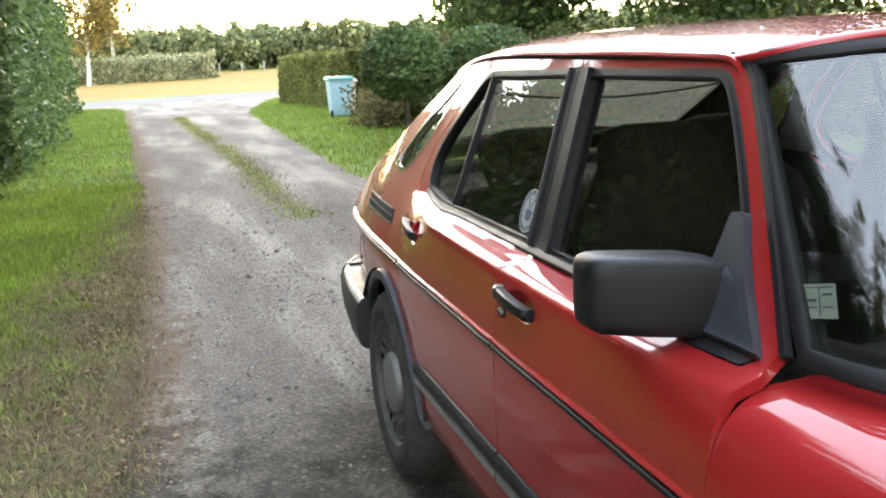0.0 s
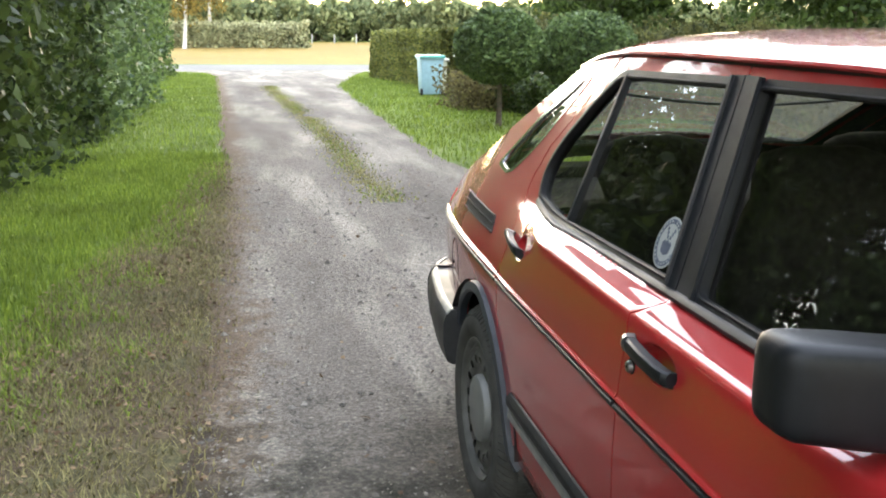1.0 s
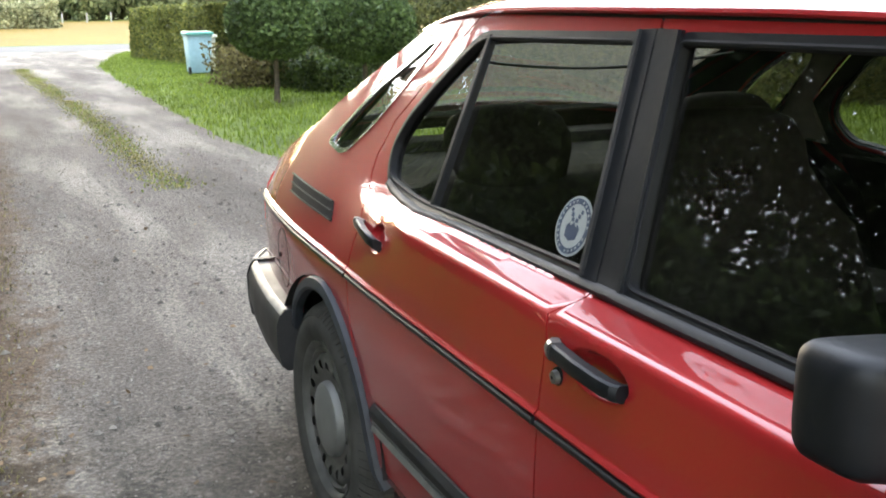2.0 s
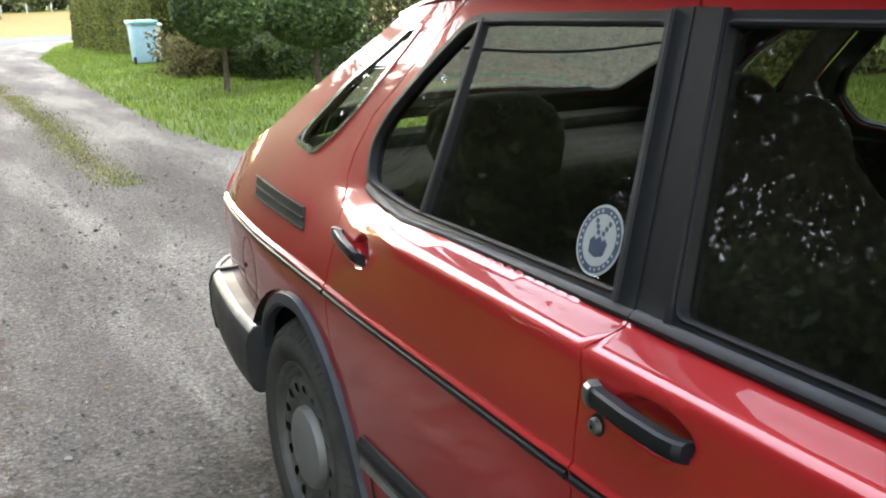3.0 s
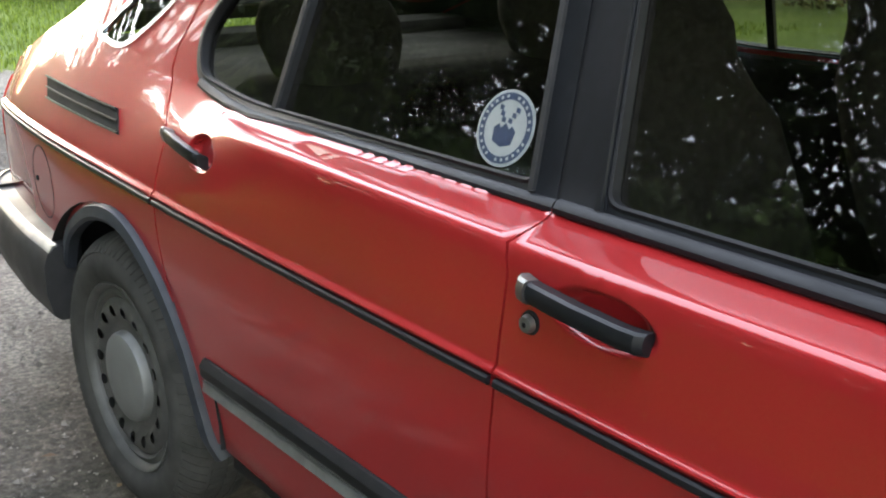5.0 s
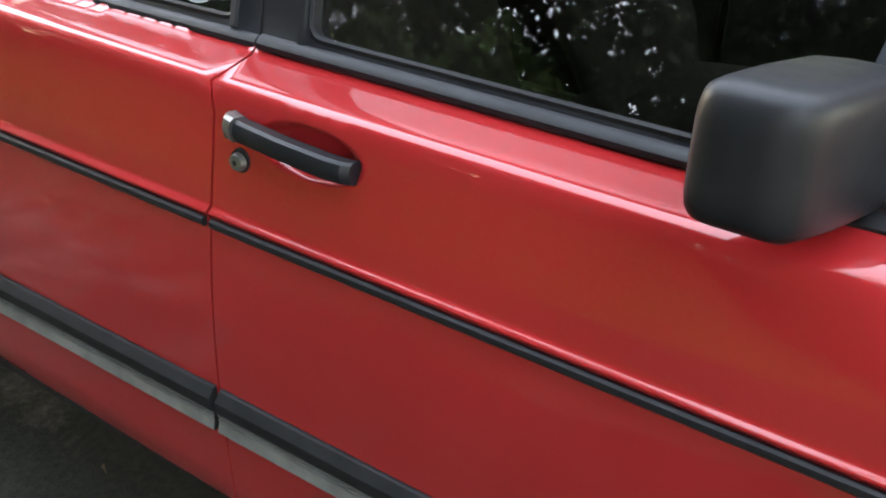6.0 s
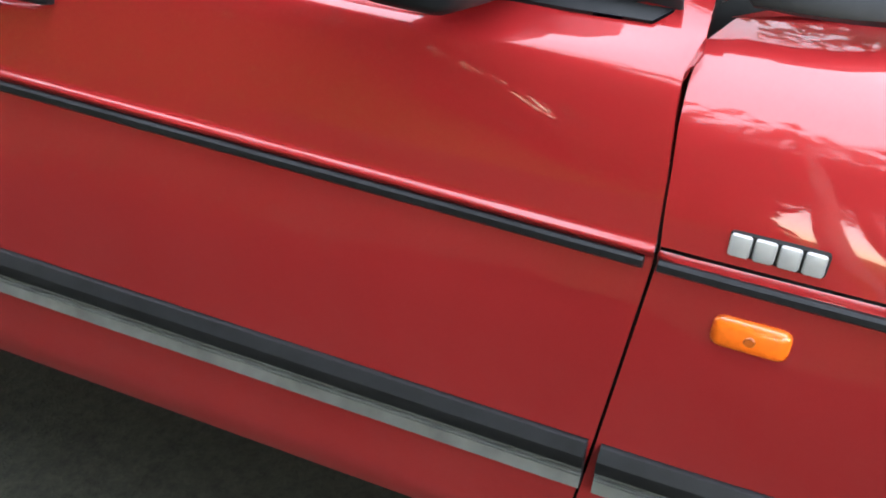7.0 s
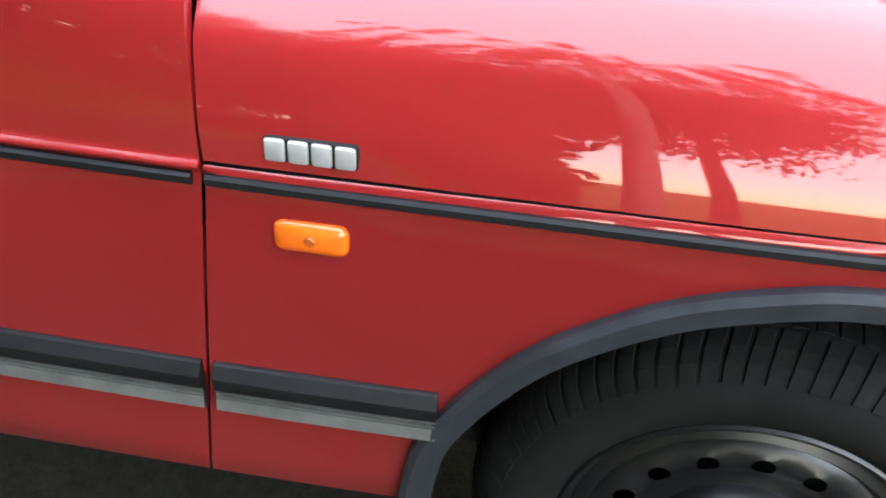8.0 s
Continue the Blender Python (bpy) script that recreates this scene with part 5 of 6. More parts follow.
def lane_left(y):
    return np.interp(y, LANE_L[0], LANE_L[1]) + wob(y, 1.3, .10)


def lane_right(y):
    return np.interp(y, LANE_R[0], LANE_R[1]) + wob(y, 4.2, .10)


sheet("road", lane_left, lane_right, np.arange(-30, 46.2, .25), M_GRAVEL, .012, "grey gravel lane with two worn wheel tracks", 16, .006)
sheet("road_far", lambda y: -120.0, lambda y: 140.0, np.linspace(45.5, 56, 8), M_ROADFAR, .018, "pale asphalt road crossing behind", 20)
sheet("field", lambda y: -160.0, lambda y: 220.0, np.linspace(58.5, 127, 12), M_FIELD, .012, "ripe golden stubble field", 20)
sheet("verge", lambda y: lane_left(y) - np.interp(y, [-6, .2, 1.6, 2.4, 4, 5.2, 6.3, 7.2, 9, 11], [4.2, 3.8, 1.2, .80, .66, .58, .45, .22, .08, .0]) - wob(y, 9.1, .16) - .06 * noise.noise((0.0, y * 9, 3.3)), lambda y: lane_left(y) + .02 + wob(y, 2.2, .035) + .030 * noise.noise((0.0, y * 8, 1.3)), np.arange(-6, 11.5, .05), M_VERGE, .015, "brown verge of dry grass and leaf litter", 6, .012)


RNG = np.random.default_rng(11)


def blades(name, xy, h, w, mat, label, category="grass", lean=.5, lift=0.0):
    """Grass as single bent blades standing on the ground."""
    n = len(xy)
    z = ground_z(xy[:, 1]) + lift
    a = RNG.uniform(0, 2 * math.pi, n)
    hh = h * RNG.uniform(.5, 1.3, n)
    d = np.stack([np.cos(a), np.sin(a)], -1)
    s = np.stack([-d[:, 1], d[:, 0]], -1) * (w * RNG.uniform(.6, 1.3, n))[:, None]
    le = (lean * RNG.uniform(.1, 1.2, n) * hh)[:, None] * d
    b = np.column_stack([xy, z])
    V = np.empty((n, 5, 3))
    V[:, 0] = b - np.column_stack([s, np.zeros(n)]) / 2
    V[:, 1] = b + np.column_stack([s, np.zeros(n)]) / 2
    V[:, 2] = b + np.column_stack([s * .4 + le * .4, hh * .65])
    V[:, 3] = b + np.column_stack([-s * .4 + le * .4, hh * .65])
    V[:, 4] = b + np.column_stack([le, hh])
    me = bpy.data.meshes.new(name)
    me.vertices.add(n * 5)
    me.vertices.foreach_set("co", V.reshape(-1))
    base = np.arange(n) * 5
    q = np.stack([base, base + 1, base + 2, base + 3], -1)
    t = np.stack([base + 3, base + 2, base + 4], -1)
    loops = np.concatenate([q.reshape(-1), t.reshape(-1)])
    me.loops.add(len(loops))
    me.loops.foreach_set("vertex_index", loops)
    me.polygons.add(2 * n)
    me.polygons.foreach_set("loop_start", np.concatenate([np.arange(n) * 4, n * 4 + np.arange(n) * 3]))
    me.materials.append(mat)
    me.update(calc_edges=True)
    me.validate()
    return tagged(new(name, me), label, category, kind="stuff")


def scatter(n, x0, x1, y0, y1, keep):
    P = np.column_stack([RNG.uniform(x0, x1, n), RNG.uniform(y0, y1, n)])
    return P[keep(P)]


LL = lambda y: np.interp(y, *LANE_L)
LR = lambda y: np.interp(y, *LANE_R)
VW = lambda y: np.interp(y, [-5, 2, 4, 5.2, 6.3, 7.2, 9, 11], [.9, .80, .66, .58, .45, .22, .08, .0])
blades("grass", np.concatenate([
    scatter(90000, -4.5, -.6, 2.0, 12, lambda P: P[:, 0] < LL(P[:, 1]) - VW(P[:, 1]) + RNG.normal(0, .08, len(P))),
    scatter(52000, -4.5, -.7, 12, 45, lambda P: P[:, 0] < LL(P[:, 1]) + RNG.normal(0, .06, len(P)))]), .055, .010, GRASS, "short bright green lawn grass")
blades("grass", scatter(90000, 1.4, 10, 7, 44, lambda P: P[:, 0] > LR(P[:, 1]) + RNG.normal(0, .07, len(P))), .06, .013, GRASS, "bright green lawn grass beside the lane")
blades("dry_grass", scatter(40000, -2.2, -.1, 1.2, 12, lambda P: np.abs(P[:, 0] - LL(P[:, 1]) - .02) < np.abs(RNG.normal(0, .16, len(P)))), .026, .005, GRASS_DRY, "thin dry grass at the lane's edge", lean=1.5)
blades("dry_grass", scatter(110000, -2.2, -.5, 1.5, 11, lambda P: (P[:, 0] < LL(P[:, 1]) + .05 + RNG.normal(0, .06, len(P))) & (P[:, 0] > LL(P[:, 1]) - VW(P[:, 1]) - .2)), .040, .0052, GRASS_DRY, "dry straw-coloured verge grass", lean=1.3)
blades("grass", scatter(30000, -2.4, -.6, 1.5, 10, lambda P: (P[:, 0] < LL(P[:, 1]) - .12 + RNG.normal(0, .08, len(P))) & (P[:, 0] > LL(P[:, 1]) - VW(P[:, 1]) - .15) & (np.array([noise.noise((p[0] * 3.2, p[1] * 2.0, 2.4)) for p in P]) > -.10)), .034, .007, GRASS, "thin green grass in the dry verge", lean=1.0)
# grass growing along the middle of the lane
MID = lambda y: np.interp(y, [8, 10.4, 12.6, 16, 20, 27, 31], [.62, .58, .62, .63, .55, .44, .45])
blades("grass", scatter(60000, -.2, 1.4, 8.0, 30, lambda P: (np.abs(P[:, 0] - MID(P[:, 1])) < np.abs(RNG.normal(0, .14, len(P)))) & (np.array([noise.noise((p[0] * 2.2, p[1] * .7, .4)) for p in P]) > -.55)), .018, .012, GRASS_PALE, "patchy grass along the middle of the lane", lift=.012)
blades("grass", scatter(22000, -.2, 1.4, 8.0, 30, lambda P: (np.abs(P[:, 0] - MID(P[:, 1])) < np.abs(RNG.normal(0, .12, len(P)))) & (np.array([noise.noise((p[0] * 2.2, p[1] * .7, .4)) for p in P]) > -.25)), .022, .010, GRASS, "green tufts along the middle of the lane", lift=.012)


def pebbles(name, P, r, mat, label, category):
    n = len(P)
    base = np.array([(1, 0, 0), (0, 1, 0), (-1, 0, 0), (0, -1, 0), (0, 0, .7), (0, 0, -.5)], float)
    fc = np.array([(0, 1, 4), (1, 2, 4), (2, 3, 4), (3, 0, 4), (1, 0, 5), (2, 1, 5), (3, 2, 5), (0, 3, 5)])
    rr = (r * RNG.lognormal(0, .45, n))[:, None, None]
    V = base[None] * rr * RNG.uniform(.6, 1.3, (n, 6, 1))
    a = RNG.uniform(0, 6.28, n)
    c, s = np.cos(a)[:, None], np.sin(a)[:, None]
    V = np.stack([V[..., 0] * c - V[..., 1] * s, V[..., 0] * s + V[..., 1] * c, V[..., 2]], -1)
    V += np.column_stack([P, ground_z(P[:, 1]) + .014])[:, None, :]
    F = (fc[None] + (np.arange(n) * 6)[:, None, None]).reshape(-1, 3)
    return tagged(new(name, mesh_of(name, V.reshape(-1, 3), F, mat, False)), label, category, kind="stuff")


pebbles("gravel", scatter(46000, -1.25, 2.2, 2.5, 15, lambda P: (P[:, 0] > LL(P[:, 1]) + RNG.normal(-.02, .07, len(P))) & (RNG.uniform(0, 1, len(P)) > (P[:, 1] - 4) / 9)), .0036, M_STONE, "small loose stones on the lane", "gravel")


pebbles("stone", scatter(900, -1.1, 1.6, 2.4, 9, lambda P: P[:, 0] > LL(P[:, 1]) + .05), .0085, M_STONE, "scattered larger stones lying on the lane", "stones")


def leaf_quads(C, size, mat, name, up=0.0, droop=0.0, flat=False):
    """A mesh of many small folded leaves at the points C."""
    n = len(C)
    u = RNG.normal(size=(n, 3))
    u[:, 2] = u[:, 2] * (1 - up) - droop
    u /= np.linalg.norm(u, axis=1)[:, None]
    w = RNG.normal(size=(n, 3))
    if flat:
        w[:, 2] *= .2
        u[:, 2] *= .2
    w -= (w * u).sum(1)[:, None] * u
    w /= np.linalg.norm(w, axis=1)[:, None]
    nn = np.cross(u, w)
    s = (size * RNG.uniform(.6, 1.35, n))[:, None]
    V = np.empty((n, 4, 3))
    V[:, 0] = C - u * s * .6
    V[:, 1] = C + w * s * .36 + nn * s * .08 - u * s * .05
    V[:, 2] = C + u * s * .6 - nn * s * .05
    V[:, 3] = C - w * s * .36 + nn * s * .08 - u * s * .05
    me = bpy.data.meshes.new(name)
    me.vertices.add(n * 4)
    me.vertices.foreach_set("co", V.reshape(-1))
    idx = np.arange(n * 4)
    me.loops.add(n * 4)
    me.loops.foreach_set("vertex_index", idx)
    me.polygons.add(n)
    me.polygons.foreach_set("loop_start", np.arange(n) * 4)
    me.materials.append(mat)
    me.update(calc_edges=True)
    return me


def clumps(n_clump, n_leaf, centre, radii, spread, shell=.55, seed=0):
    """Points in uneven clumps inside an ellipsoid, more towards its surface."""
    rng = np.random.default_rng(seed)
    d = rng.normal(size=(n_clump, 3))
    d /= np.linalg.norm(d, axis=1)[:, None]
    r = shell + (1 - shell) * rng.uniform(0, 1, n_clump) ** .6
    c = d * r[:, None] * np.array(radii) * rng.uniform(.85, 1.12, (n_clump, 1)) + np.array(centre)
    k = rng.integers(0, n_clump, n_leaf)
    return c[k] + rng.normal(size=(n_leaf, 3)) * spread * rng.uniform(.6, 1.4, (n_leaf, 1))


def limb_mesh(segs, mat, name, sides=7):
    """Tapered limbs: each a list of (point, radius)."""
    V, F = [], []
    for seg in segs:
        b0 = len(V)
        for i, (p, r) in enumerate(seg):
            p = np.array(p, float)
            t = np.array(seg[min(i + 1, len(seg) - 1)][0], float) - np.array(seg[max(i - 1, 0)][0], float)
            t /= np.linalg.norm(t) + 1e-9
            a = np.cross(t, (1, 0, .3))
            a /= np.linalg.norm(a)
            b = np.cross(t, a)
            for k in range(sides):
                q = 2 * math.pi * k / sides
                V.append(p + (a * math.cos(q) + b * math.sin(q)) * r)
        for i in range(len(seg) - 1):
            for k in range(sides):
                F.append((b0 + i * sides + k, b0 + i * sides + (k + 1) % sides, b0 + (i + 1) * sides + (k + 1) % sides, b0 + (i + 1) * sides + k))
    return mesh_of(name, V, F, mat)


def tree(name, x, y, h, crown_r, crown_z, crown_h, leaves, leaf, mat, bark, label, group="", trunk_r=.16, seed=0, n_clump=90, spread=None, droop=0.0, limbs=7, shell=.45):
    rng = np.random.default_rng(seed)
    z0 = float(ground_z(y))
    ob = thing(name, (x, y, z0), label, "tree", group)
    lean = rng.normal(0, .03, 2)
    trunk = [((x + lean[0] * h * t, y + lean[1] * h * t, z0 - .05 + h * .88 * t), trunk_r * (1 - .85 * t) * (1.25 if t == 0 else 1)) for t in (0, .06, .2, .4, .6, .8, 1)]
    segs = [trunk]
    for i in range(limbs):
        t = rng.uniform(.3, .8)
        a = rng.uniform(0, 6.28)
        s0 = np.array((x + lean[0] * h * t, y + lean[1] * h * t, z0 + h * .88 * t))
        L = crown_r * rng.uniform(.6, .95)
        e = s0 + np.array((math.cos(a) * L, math.sin(a) * L, L * rng.uniform(.25, .7)))
        mdl = (s0 + e) / 2 + np.array((0, 0, .1 * L))
        segs.append([(s0, trunk_r * .45 * (1 - t * .5)), (mdl, trunk_r * .25), (e, trunk_r * .07)])
    part_mesh("trunk", limb_mesh(segs, bark, "trunk"), ob)
    C = clumps(n_clump, leaves, (x + lean[0] * h * .7, y + lean[1] * h * .7, z0 + crown_z), (crown_r, crown_r, crown_h), spread or crown_r * .16, shell, seed)
    part_mesh("crown", leaf_quads(C, leaf, mat, "crown", droop=droop), ob)
    return ob


def mass(name, x0, x1, y0, y1, z0, z1, n, leaf, mat, label, category="hedge", rough=.25, seed=0, face=.35, box=False, taper=0.0, stems=None):
    """A hedge or thicket: leaves near the faces of a long rounded body, with stems inside."""
    rng = np.random.default_rng(seed)
    gz = float(ground_z((y0 + y1) / 2))
    ob = thing(name, ((x0 + x1) / 2, (y0 + y1) / 2, gz), label, category)
    P = rng.uniform(0, 1, (n, 3))
    axis = rng.integers(0, 5, n)
    dep = rng.exponential(face, n)
    L = np.array((x1 - x0, y1 - y0, z1 - z0))
    D = P * L
    for ax, lo in ((0, True), (0, False), (1, True), (1, False), (2, False)):
        k = axis == {(0, True): 0, (0, False): 1, (1, True): 2, (1, False): 3, (2, False): 4}[(ax, lo)]
        D[k, ax] = np.clip(dep[k] if lo else L[ax] - dep[k], -rough, L[ax] + rough)
    Q = D + np.array((x0, y0, z0))
    nz = np.array([noise.noise((q[0] * 1.1, q[1] * 1.1, q[2] * 1.1)) + .6 * noise.noise((q[0] * 3, q[1] * 3, q[2] * 3)) for q in Q])
    cen = np.array(((x0 + x1) / 2, (y0 + y1) / 2, (z0 + z1) / 2))
    dirv = (Q - cen) / (L / 2)
    Q += dirv * (nz * rough)[:, None]
    if taper:
        f = np.clip((Q[:, 2] - z0) / (z1 - z0), 0, 1)
        Q[:, 0] = cen[0] + (Q[:, 0] - cen[0]) * (1 - taper * f)
    Q[:, 2] = np.maximum(Q[:, 2], z0 + .02) + ground_z(Q[:, 1])
    part_mesh("foliage", leaf_quads(Q, leaf, mat, "foliage"), ob)
    segs = []
    for i in range(stems or max(4, int((y1 - y0) * 1.2))):
        sx, sy = rng.uniform(x0 + .2 * L[0], x1 - .2 * L[0]), rng.uniform(y0 + .1, y1 - .1)
        g = float(ground_z(sy))
        segs.append([((sx, sy, g - .03), .03), ((sx + rng.normal(0, .1), sy + rng.normal(0, .1), g + (z1 - z0) * .45), .022), ((sx + rng.normal(0, .25), sy + rng.normal(0, .25), g + (z1 - z0) * .85), .008)])
    tagged(part_mesh("stems", limb_mesh(segs, M_BARK, "stems", 5), ob), kind="stuff")
    return ob


# ---- shrubs along the lane's left side
mass("shrub", -4.6, -2.35, 8.6, 14.5, 0, 3.2, 32000, .085, LEAF_HEDGE, "tall dense green shrub leaning over the lawn", "shrub", .40, 1)
mass("shrub", -5.2, -2.3, 14, 22, 0, 3.0, 24000, .10, LEAF_DARK, "tall dense dark green shrub beside the lawn", "shrub", .45, 2)
mass("shrub", -6.0, -2.75, 22, 40, 0, 3.7, 32000, .13, LEAF_TREE, "tall leafy shrub at the lane's mouth", "shrub", .5, 3)
# big-leaved bush nearer, hanging over
C = clumps(60, 3400, (-3.2, 8.4, 1.45), (.9, 1.2, 1.1), .22, .4, 21)
bush = thing("bush", (-3.3, 8.0, 0), "large-leaved green bush overhanging the lawn", "bush")
part_mesh("foliage", leaf_quads(C, .13, LEAF_HEDGE, "foliage", droop=.5), bush)
part_mesh("stems", limb_mesh([[((-3.6 + .2 * i, 8.2 - .15 * i, -.03), .03), ((-3.5 + .15 * i, 8.0, .9), .022), ((-3.2 + .1 * i, 7.9 + .2 * i, 2.0), .008)] for i in range(4)], M_BARK, "stems", 5), bush)

# ---- lawn trees, hedge and bin across the lane
TOPIARY = "round clipped trees by the lane"


def topiary(x, y, r, rz, zc, seed, label):
    z0 = float(ground_z(y))
    ob = thing("topiary_tree", (x, y, z0), label, "tree", TOPIARY)
    rng = np.random.default_rng(seed)
    n = 15000
    d = rng.normal(size=(n, 3))
    d /= np.linalg.norm(d, axis=1)[:, None]
    bumpy = np.array([noise.noise(tuple(q * 2.6 + seed)) for q in d]) * .09 + np.array([noise.noise(tuple(q * 7 + seed)) for q in d]) * .05
    rr = (1 + bumpy) * (1 - rng.exponential(.07, n))
    d2 = d * rr[:, None] * np.array((r, r, rz))
    d2[:, 2] = np.where(d2[:, 2] < 0, d2[:, 2] * .82, d2[:, 2])
    part_mesh("crown", leaf_quads(d2 + np.array((x, y, z0 + zc)), .062, LEAF_DARK, "crown"), ob)
    segs = [[((x, y, z0 - .03), .055), ((x + .01, y, z0 + .3), .042), ((x, y, z0 + zc), .034)]]
    for i in range(6):
        a = rng.uniform(0, 6.28)
        segs.append([((x, y, z0 + zc - rz * .75), .022), ((x + math.cos(a) * r * .6, y + math.sin(a) * r * .6, z0 + zc), .006)])
    part_mesh("trunk", limb_mesh(segs, M_BARK, "trunk"), ob)


topiary(3.44, 15.6, .72, .62, 1.16, 3, "round clipped dark green tree on a thin stem")
topiary(4.85, 15.6, .82, .66, 1.10, 4, "round clipped dark green tree on a short stem")
hedge = mass("hedge", 4.50, 6.2, 27.4, 36.6, 0, 1.60, 52000, .085, LEAF_BOX, "square clipped yellow-green hedge beside the lawn", "hedge", .07, 5, .16)
hedge.rotation_euler.z = radians(4.3)
mass("undergrowth", 3.55, 4.9, 18.5, 20.6, 0, .66, 5000, .07, LEAF_BROWN, "low brown and green undergrowth under the trees", "undergrowth", .25, 6)
mass("undergrowth", 4.25, 8.0, 16.9, 19.2, 0, .66, 9000, .08, LEAF_HEDGE, "low green undergrowth under the trees", "undergrowth", .3, 7)
mass("shrub", 4.8, 10.5, 19.6, 23, 0, 1.6, 22000, .09, LEAF_LIGHT, "leafy shrubs behind the clipped trees", "shrub", .5, 8)

# wheelie bin
bz = float(ground_z(24.0))
bin_ob = thing("wheelie_bin", (4.03, 24.5, bz), "pale blue plastic wheelie bin with green lid on grass", "bin")
bx0, by0 = 4.03, 24.5


def tapered(x0, x1, y0, y1, z0, z1, k, bev):
    bm = box_bm(x0, x1, y0, y1, z0, z1, bev, 2)
    cx, cy_ = (x0 + x1) / 2, (y0 + y1) / 2
    for v in bm.verts:
        f = 1 - k * (z1 - v.co.z) / (z1 - z0)
        v.co.x, v.co.y = cx + (v.co.x - cx) * f, cy_ + (v.co.y - cy_) * f
    return bm


part("bin_body", tapered(bx0 - .27, bx0 + .27, by0 - .30, by0 + .30, bz + .04, bz + .86, .16, .03), M_BIN, bin_ob, "pale blue bin body")
rimb = part("bin_rim", box_bm(bx0 - .29, bx0 + .29, by0 - .32, by0 + .32, bz + .845, bz + .885, .012, 2), M_BIN, bin_ob)
part("lid", tapered(bx0 - .295, bx0 + .295, by0 - .33, by0 + .33, bz + .887, bz + .955, -.10, .025), M_BINLID, bin_ob, "green hinged lid")
for s_ in (-1, 1):
    V, F = [], []
    lathe("bin_wheel", [(0, 0), (.07, 0), (.09, .01), (.09, .05), (0, .055)], (bx0 + s_ * .27, by0 - .20, bz + .09), M_RUBBER, bin_ob, "black bin wheel", 24, s_)
bin2 = thing("wheelie_bin", (4.30, 25.2, bz), "cream plastic wheelie bin beside the blue one", "bin")
part("bin_body", tapered(4.07, 4.53, by0 + .40, by0 + 1.0, bz + .03, bz + .80, .12, .03), M_BINSIDE, bin2, "cream bin body")
part("lid", tapered(4.05, 4.55, by0 + .37, by0 + 1.03, bz + .802, bz + .87, -.10, .02), M_BINSIDE, bin2, "cream lid")

# ---- trees behind the car and across the lawn
BACK = "trees behind the lawn"
for i, (x, y, h, r) in enumerate(((9.5, 26, 7.5, 2.6), (13.5, 22, 8.0, 2.9), (17, 30, 9, 3.2), (11, 13, 7.5, 2.6), (13, 7.5, 8, 2.9), (11.5, 1.5, 7.5, 2.7), (15, -4, 8.5, 3), (21, 18, 9, 3.4), (12.2, 36, 7, 2.4))):
    tree("tree", x, y, h, r, h * .58, h * .42, 15000 if y > 20 else 11000, .17, LEAF_TREE if y > 20 else LEAF_LIGHT, M_BARK, "broadleaf tree with a dense green crown", BACK, .15, 40 + i, 110, r * .15)
# trees to the right and behind the view, added to hold back sky light
for i, (x, y, h, r) in enumerate(((9.5, -6.5, 11, 3.2), (10.5, -1.0, 11, 3.0), (4.0, -10.5, 12, 3.6), (-1.5, -11.5, 12, 3.6), (9.8, 4.5, 10.5, 2.8))):
    tree("tree", x, y, h, r, h * .56, h * .42, 9000, .24, LEAF_LIGHT, M_BARK, "tall broadleaf tree added to cut sky light near the car", BACK, .18, 140 + i, 160, r * .15)
mass("shrub", 6.6, 11.2, 10.5, 16, 0, 1.05, 26000, .07, LEAF_LIGHT, "low rough shrubs turning brown behind the lawn", "shrub", .4, 18)
mass("shrub", 12.8, 14.4, -3, 15, 0, 1.5, 16000, .14, LEAF_LIGHT, "rough hedge beyond the lawn", "shrub", .5, 14)
mass("shrub", -7.2, -4.6, .1, 8.6, 0, 2.9, 62000, .125, LEAF_DARK, "tall dense dark shrub along the open side of the lane", "shrub", .5, 16, .5)
# ---- trees on the camera's side, which the car's glass and paint mirror
mass("shrub", -8.4, -5.2, -8.5, -3.6, 0, 2.0, 12000, .19, LEAF_TREE, "tall leafy shrub along the open side of the lane", "shrub", .5, 17, .5)
NEAR = "trees along the lane's open side"
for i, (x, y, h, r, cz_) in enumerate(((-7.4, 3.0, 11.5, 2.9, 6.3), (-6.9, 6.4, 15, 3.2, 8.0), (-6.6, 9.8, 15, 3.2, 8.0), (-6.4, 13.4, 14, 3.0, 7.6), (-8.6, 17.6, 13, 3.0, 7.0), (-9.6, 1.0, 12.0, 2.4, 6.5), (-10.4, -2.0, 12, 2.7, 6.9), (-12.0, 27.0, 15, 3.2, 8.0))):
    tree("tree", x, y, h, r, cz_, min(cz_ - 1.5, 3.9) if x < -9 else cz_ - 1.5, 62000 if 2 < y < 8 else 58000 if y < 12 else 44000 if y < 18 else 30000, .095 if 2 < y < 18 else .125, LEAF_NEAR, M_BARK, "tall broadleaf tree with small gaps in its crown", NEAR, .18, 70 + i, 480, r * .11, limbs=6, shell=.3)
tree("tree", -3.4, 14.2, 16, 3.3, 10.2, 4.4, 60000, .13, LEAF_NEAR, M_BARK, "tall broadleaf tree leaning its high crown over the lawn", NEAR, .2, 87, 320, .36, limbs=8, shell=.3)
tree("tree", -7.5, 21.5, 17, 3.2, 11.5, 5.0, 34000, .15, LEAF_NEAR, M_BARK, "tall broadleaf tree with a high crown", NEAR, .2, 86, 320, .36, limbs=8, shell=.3)
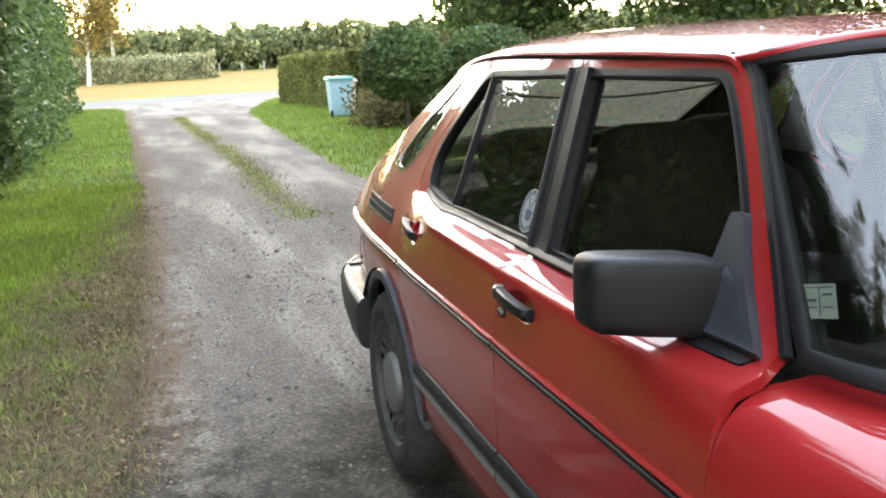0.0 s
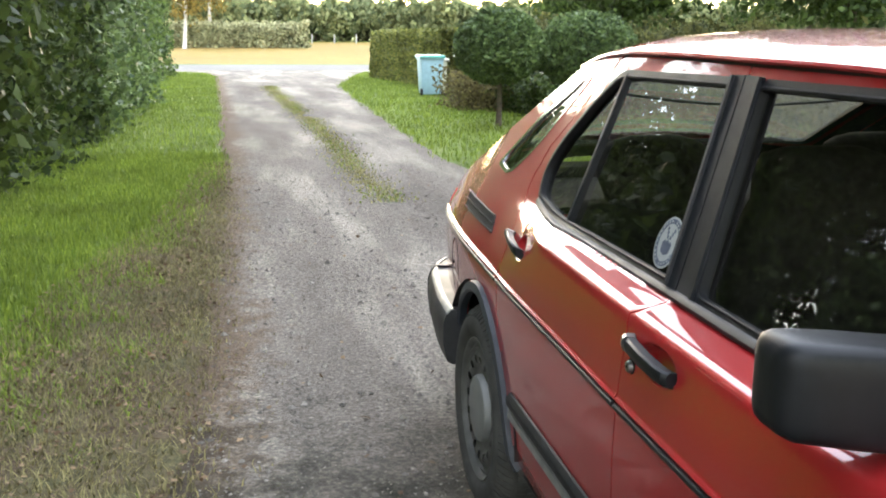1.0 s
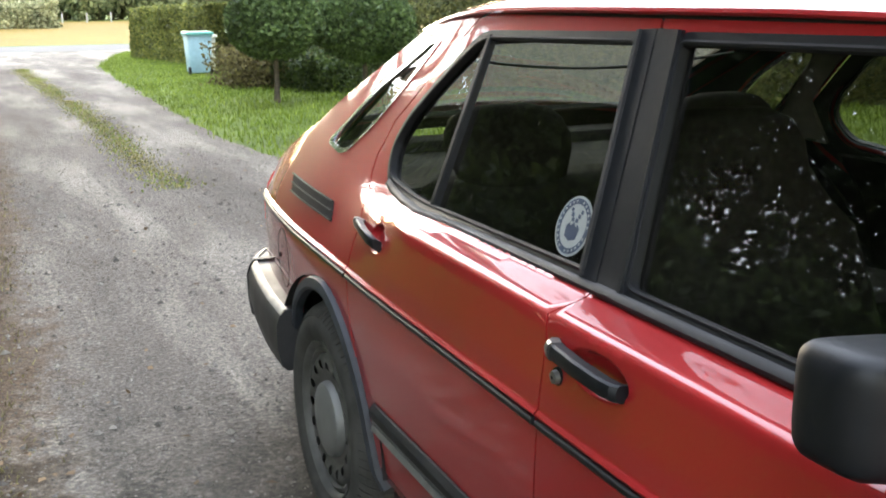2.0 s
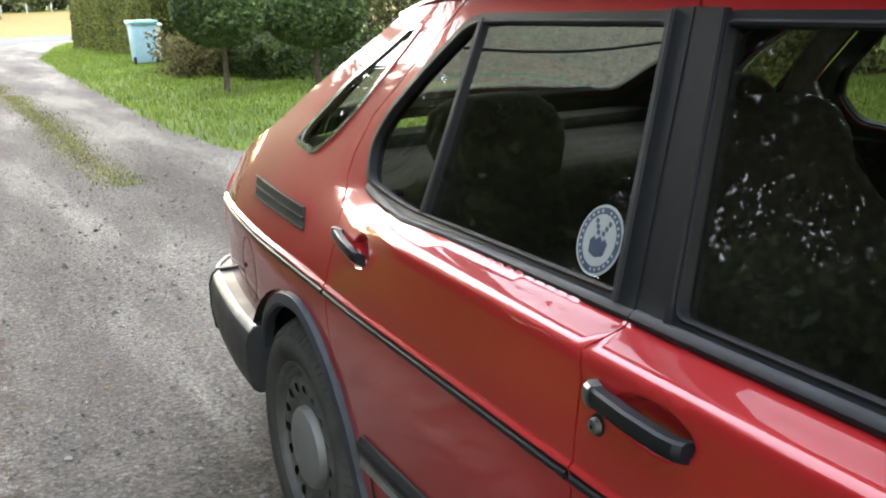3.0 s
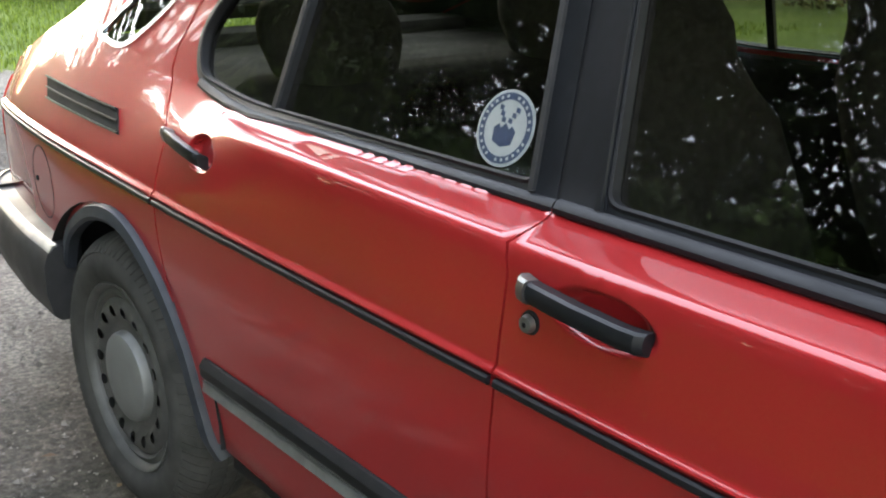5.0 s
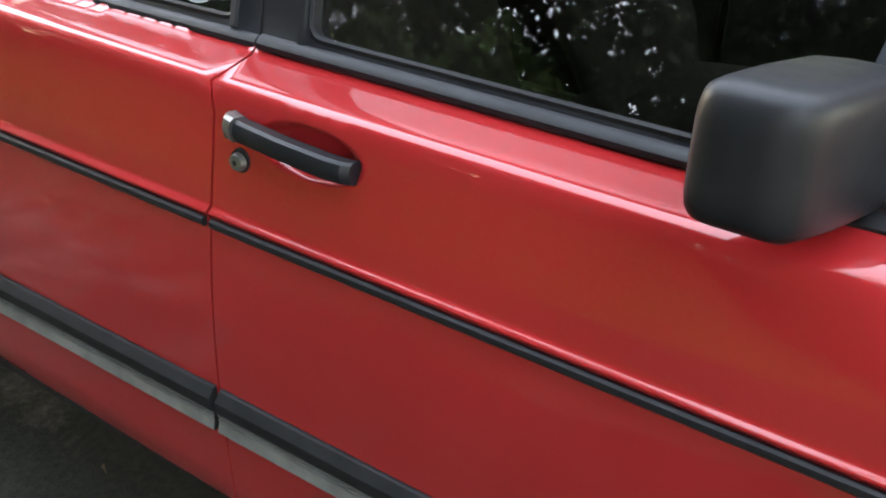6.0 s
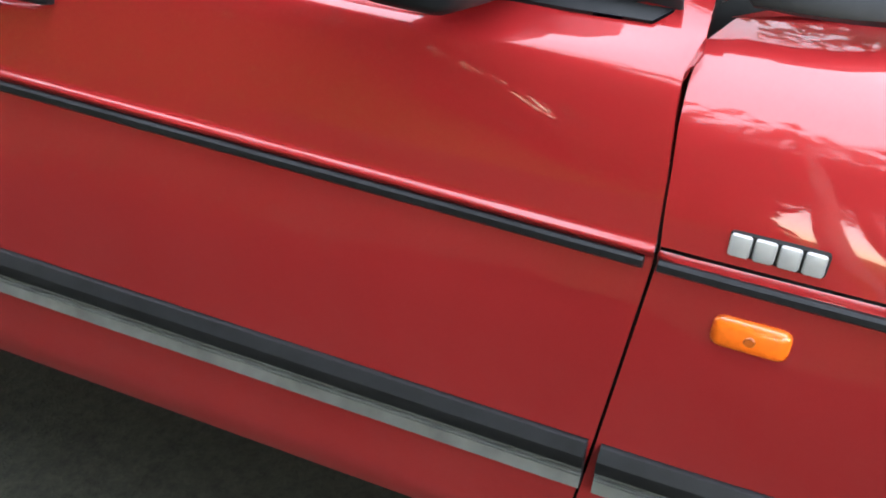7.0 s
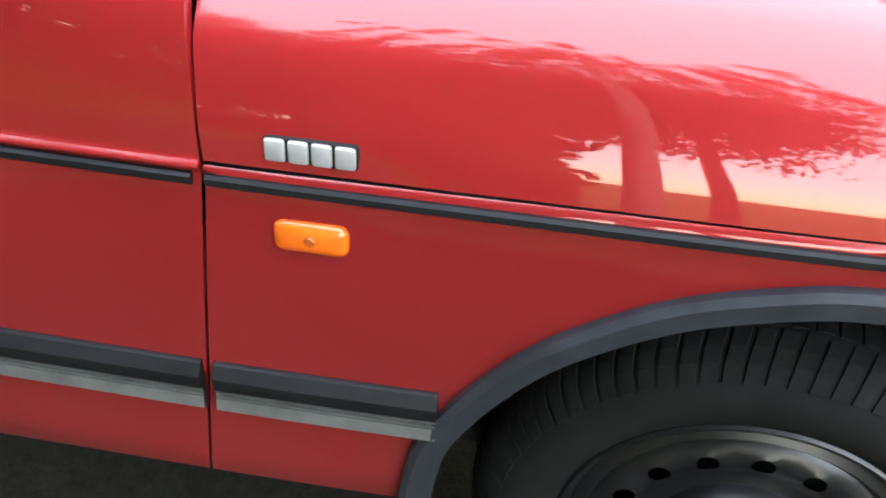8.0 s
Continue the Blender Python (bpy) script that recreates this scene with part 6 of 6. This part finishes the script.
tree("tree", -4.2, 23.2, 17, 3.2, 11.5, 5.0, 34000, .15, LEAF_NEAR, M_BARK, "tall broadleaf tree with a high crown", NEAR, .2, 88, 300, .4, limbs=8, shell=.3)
# ---- weeping birch that the windscreen mirrors
def weeping_birch(x, y, seed, twigs, label):
    rb = np.random.default_rng(seed)
    wb = thing("birch_tree", (x, y, 0), label, "tree")
    segs = [[((x, y, -.05), .15), ((x + .05, y + .05, 2.5), .12), ((x + .2, y + .15, 6.5), .08), ((x + .3, y + .2, 11.0), .03)]]
    pts_l = []
    for k in range(twigs):
        a = rb.uniform(0, 6.28)
        h0 = rb.uniform(5.5, 10.5)
        L = rb.uniform(.6, 2.9)
        s0 = np.array((x + .2, y + .15, h0))
        e0 = s0 + np.array((math.cos(a) * L, math.sin(a) * L, .5))
        drop = rb.uniform(1.2, 3.2)
        f0 = e0 + np.array((math.cos(a) * .25, math.sin(a) * .25, -drop))
        segs.append([(s0, .02), (e0, .008), (f0, .003)])
        m_ = int(drop * 62)
        t_ = rb.uniform(0, 1, (m_, 1))
        pts_l.append(e0 + (f0 - e0) * t_ + rb.normal(0, .07, (m_, 3)))
    part_mesh("trunk", limb_mesh(segs, M_BIRCH, "trunk", 5), wb)
    part_mesh("crown", leaf_quads(np.concatenate(pts_l), .09, LEAF_LIGHT, "crown", droop=.6), wb)


weeping_birch(-5.6, -.5, 8, 120, "weeping birch with long hanging twigs beside the lane")
# ---- birches by the field, bank of weeds, fence and far woods
for i, (x, y, h) in enumerate(((-4.5, 96, 12), (-2.4, 104, 12.5))):
    tree("birch_tree", x, y, h, 2.6, h * .62, h * .36, 6000, .26, LEAF_GOLD, M_BIRCH, "slender birch with a white trunk and golden leaves", "birches by the field", .19, 90 + i, 80, .5, .7)
mass("weed_bank", -8.0, 6.4, 99, 103, 0, 2.25, 16000, .28, LEAF_WEED, "bank of tall pale weeds at the field's edge", "weeds", .5, 15, .6)
fence = thing("fence", (20, 120, float(ground_z(120))), "thin wire fence with pale posts along the field", "fence")
for k in range(22):
    fx = 8.5 + k * 2.5
    g = float(ground_z(120))
    part("post", box_bm(fx - .07, fx + .07, 119.9, 120.1, g - .1, g + 1.05, .02, 1), M_POST, fence)
woods = thing("woodland", (0, 134, float(ground_z(134))), "dense far woodland edge of mixed trees", "woodland", kind="stuff")
rng_w = np.random.default_rng(33)
Cs = []
for k in range(215):
    x = -75 + k * .84 + rng_w.normal(0, .6)
    hh = rng_w.uniform(4.8, 5.7)
    y = 134 + rng_w.uniform(-5, 5)
    Cs.append(clumps(16, 760, (x, y, float(ground_z(y)) + hh * .5), (1.9, 1.9, hh * .5), .42, .2, 300 + k))
part_mesh("woodland_foliage", leaf_quads(np.concatenate(Cs), .62, LEAF_HAZED, "woodland_foliage"), woods)
# dark interior of the woods
segs = [[((-75 + i * 1.65 + rng_w.normal(0, .5), 136, float(ground_z(136)) - .1), .18), ((-75 + i * 1.65, 136, 3.4), .08)] for i in range(110)]
part_mesh("woodland_stems", limb_mesh(segs, M_BARK, "woodland_stems", 5), woods)
# leaf litter and tufts in the verge
lt = scatter(9000, -3.0, -.5, 1.2, 10, lambda P: (P[:, 0] < LL(P[:, 1]) + .10 + RNG.normal(0, .09, len(P))) & (P[:, 0] > LL(P[:, 1]) - VW(P[:, 1]) - .25) & (np.array([noise.noise((p[0] * 2.6, p[1] * 1.7, 8.1)) for p in P]) > -.12))
tagged(new("leaf_litter", leaf_quads(np.column_stack([lt, ground_z(lt[:, 1]) + .034 + RNG.uniform(0, .012, len(lt))]), .023, M_FALLEN, "leaf_litter", flat=True)), "brown fallen leaves lying in the dry verge", "leaves", kind="stuff")
tf = scatter(36000, -3.2, -.7, 1.5, 11, lambda P: (P[:, 0] < LL(P[:, 1]) - .18) & (np.array([noise.noise((p[0] * 4.2, p[1] * 3.1, 5.5)) for p in P]) > .16))
blades("grass", tf, .050, .008, GRASS, "longer tufts of green grass in the verge", lean=.9)
# fallen leaves on the lane
lf = scatter(240, -1.6, 1.4, 1.6, 11, lambda P: P[:, 0] > LL(P[:, 1]) - .8)
tagged(new("fallen_leaves", leaf_quads(np.column_stack([lf, ground_z(lf[:, 1]) + .022]), .028, M_FALLEN, "fallen_leaves", flat=True)), "scattered small fallen leaves on the lane", "leaves", kind="stuff")
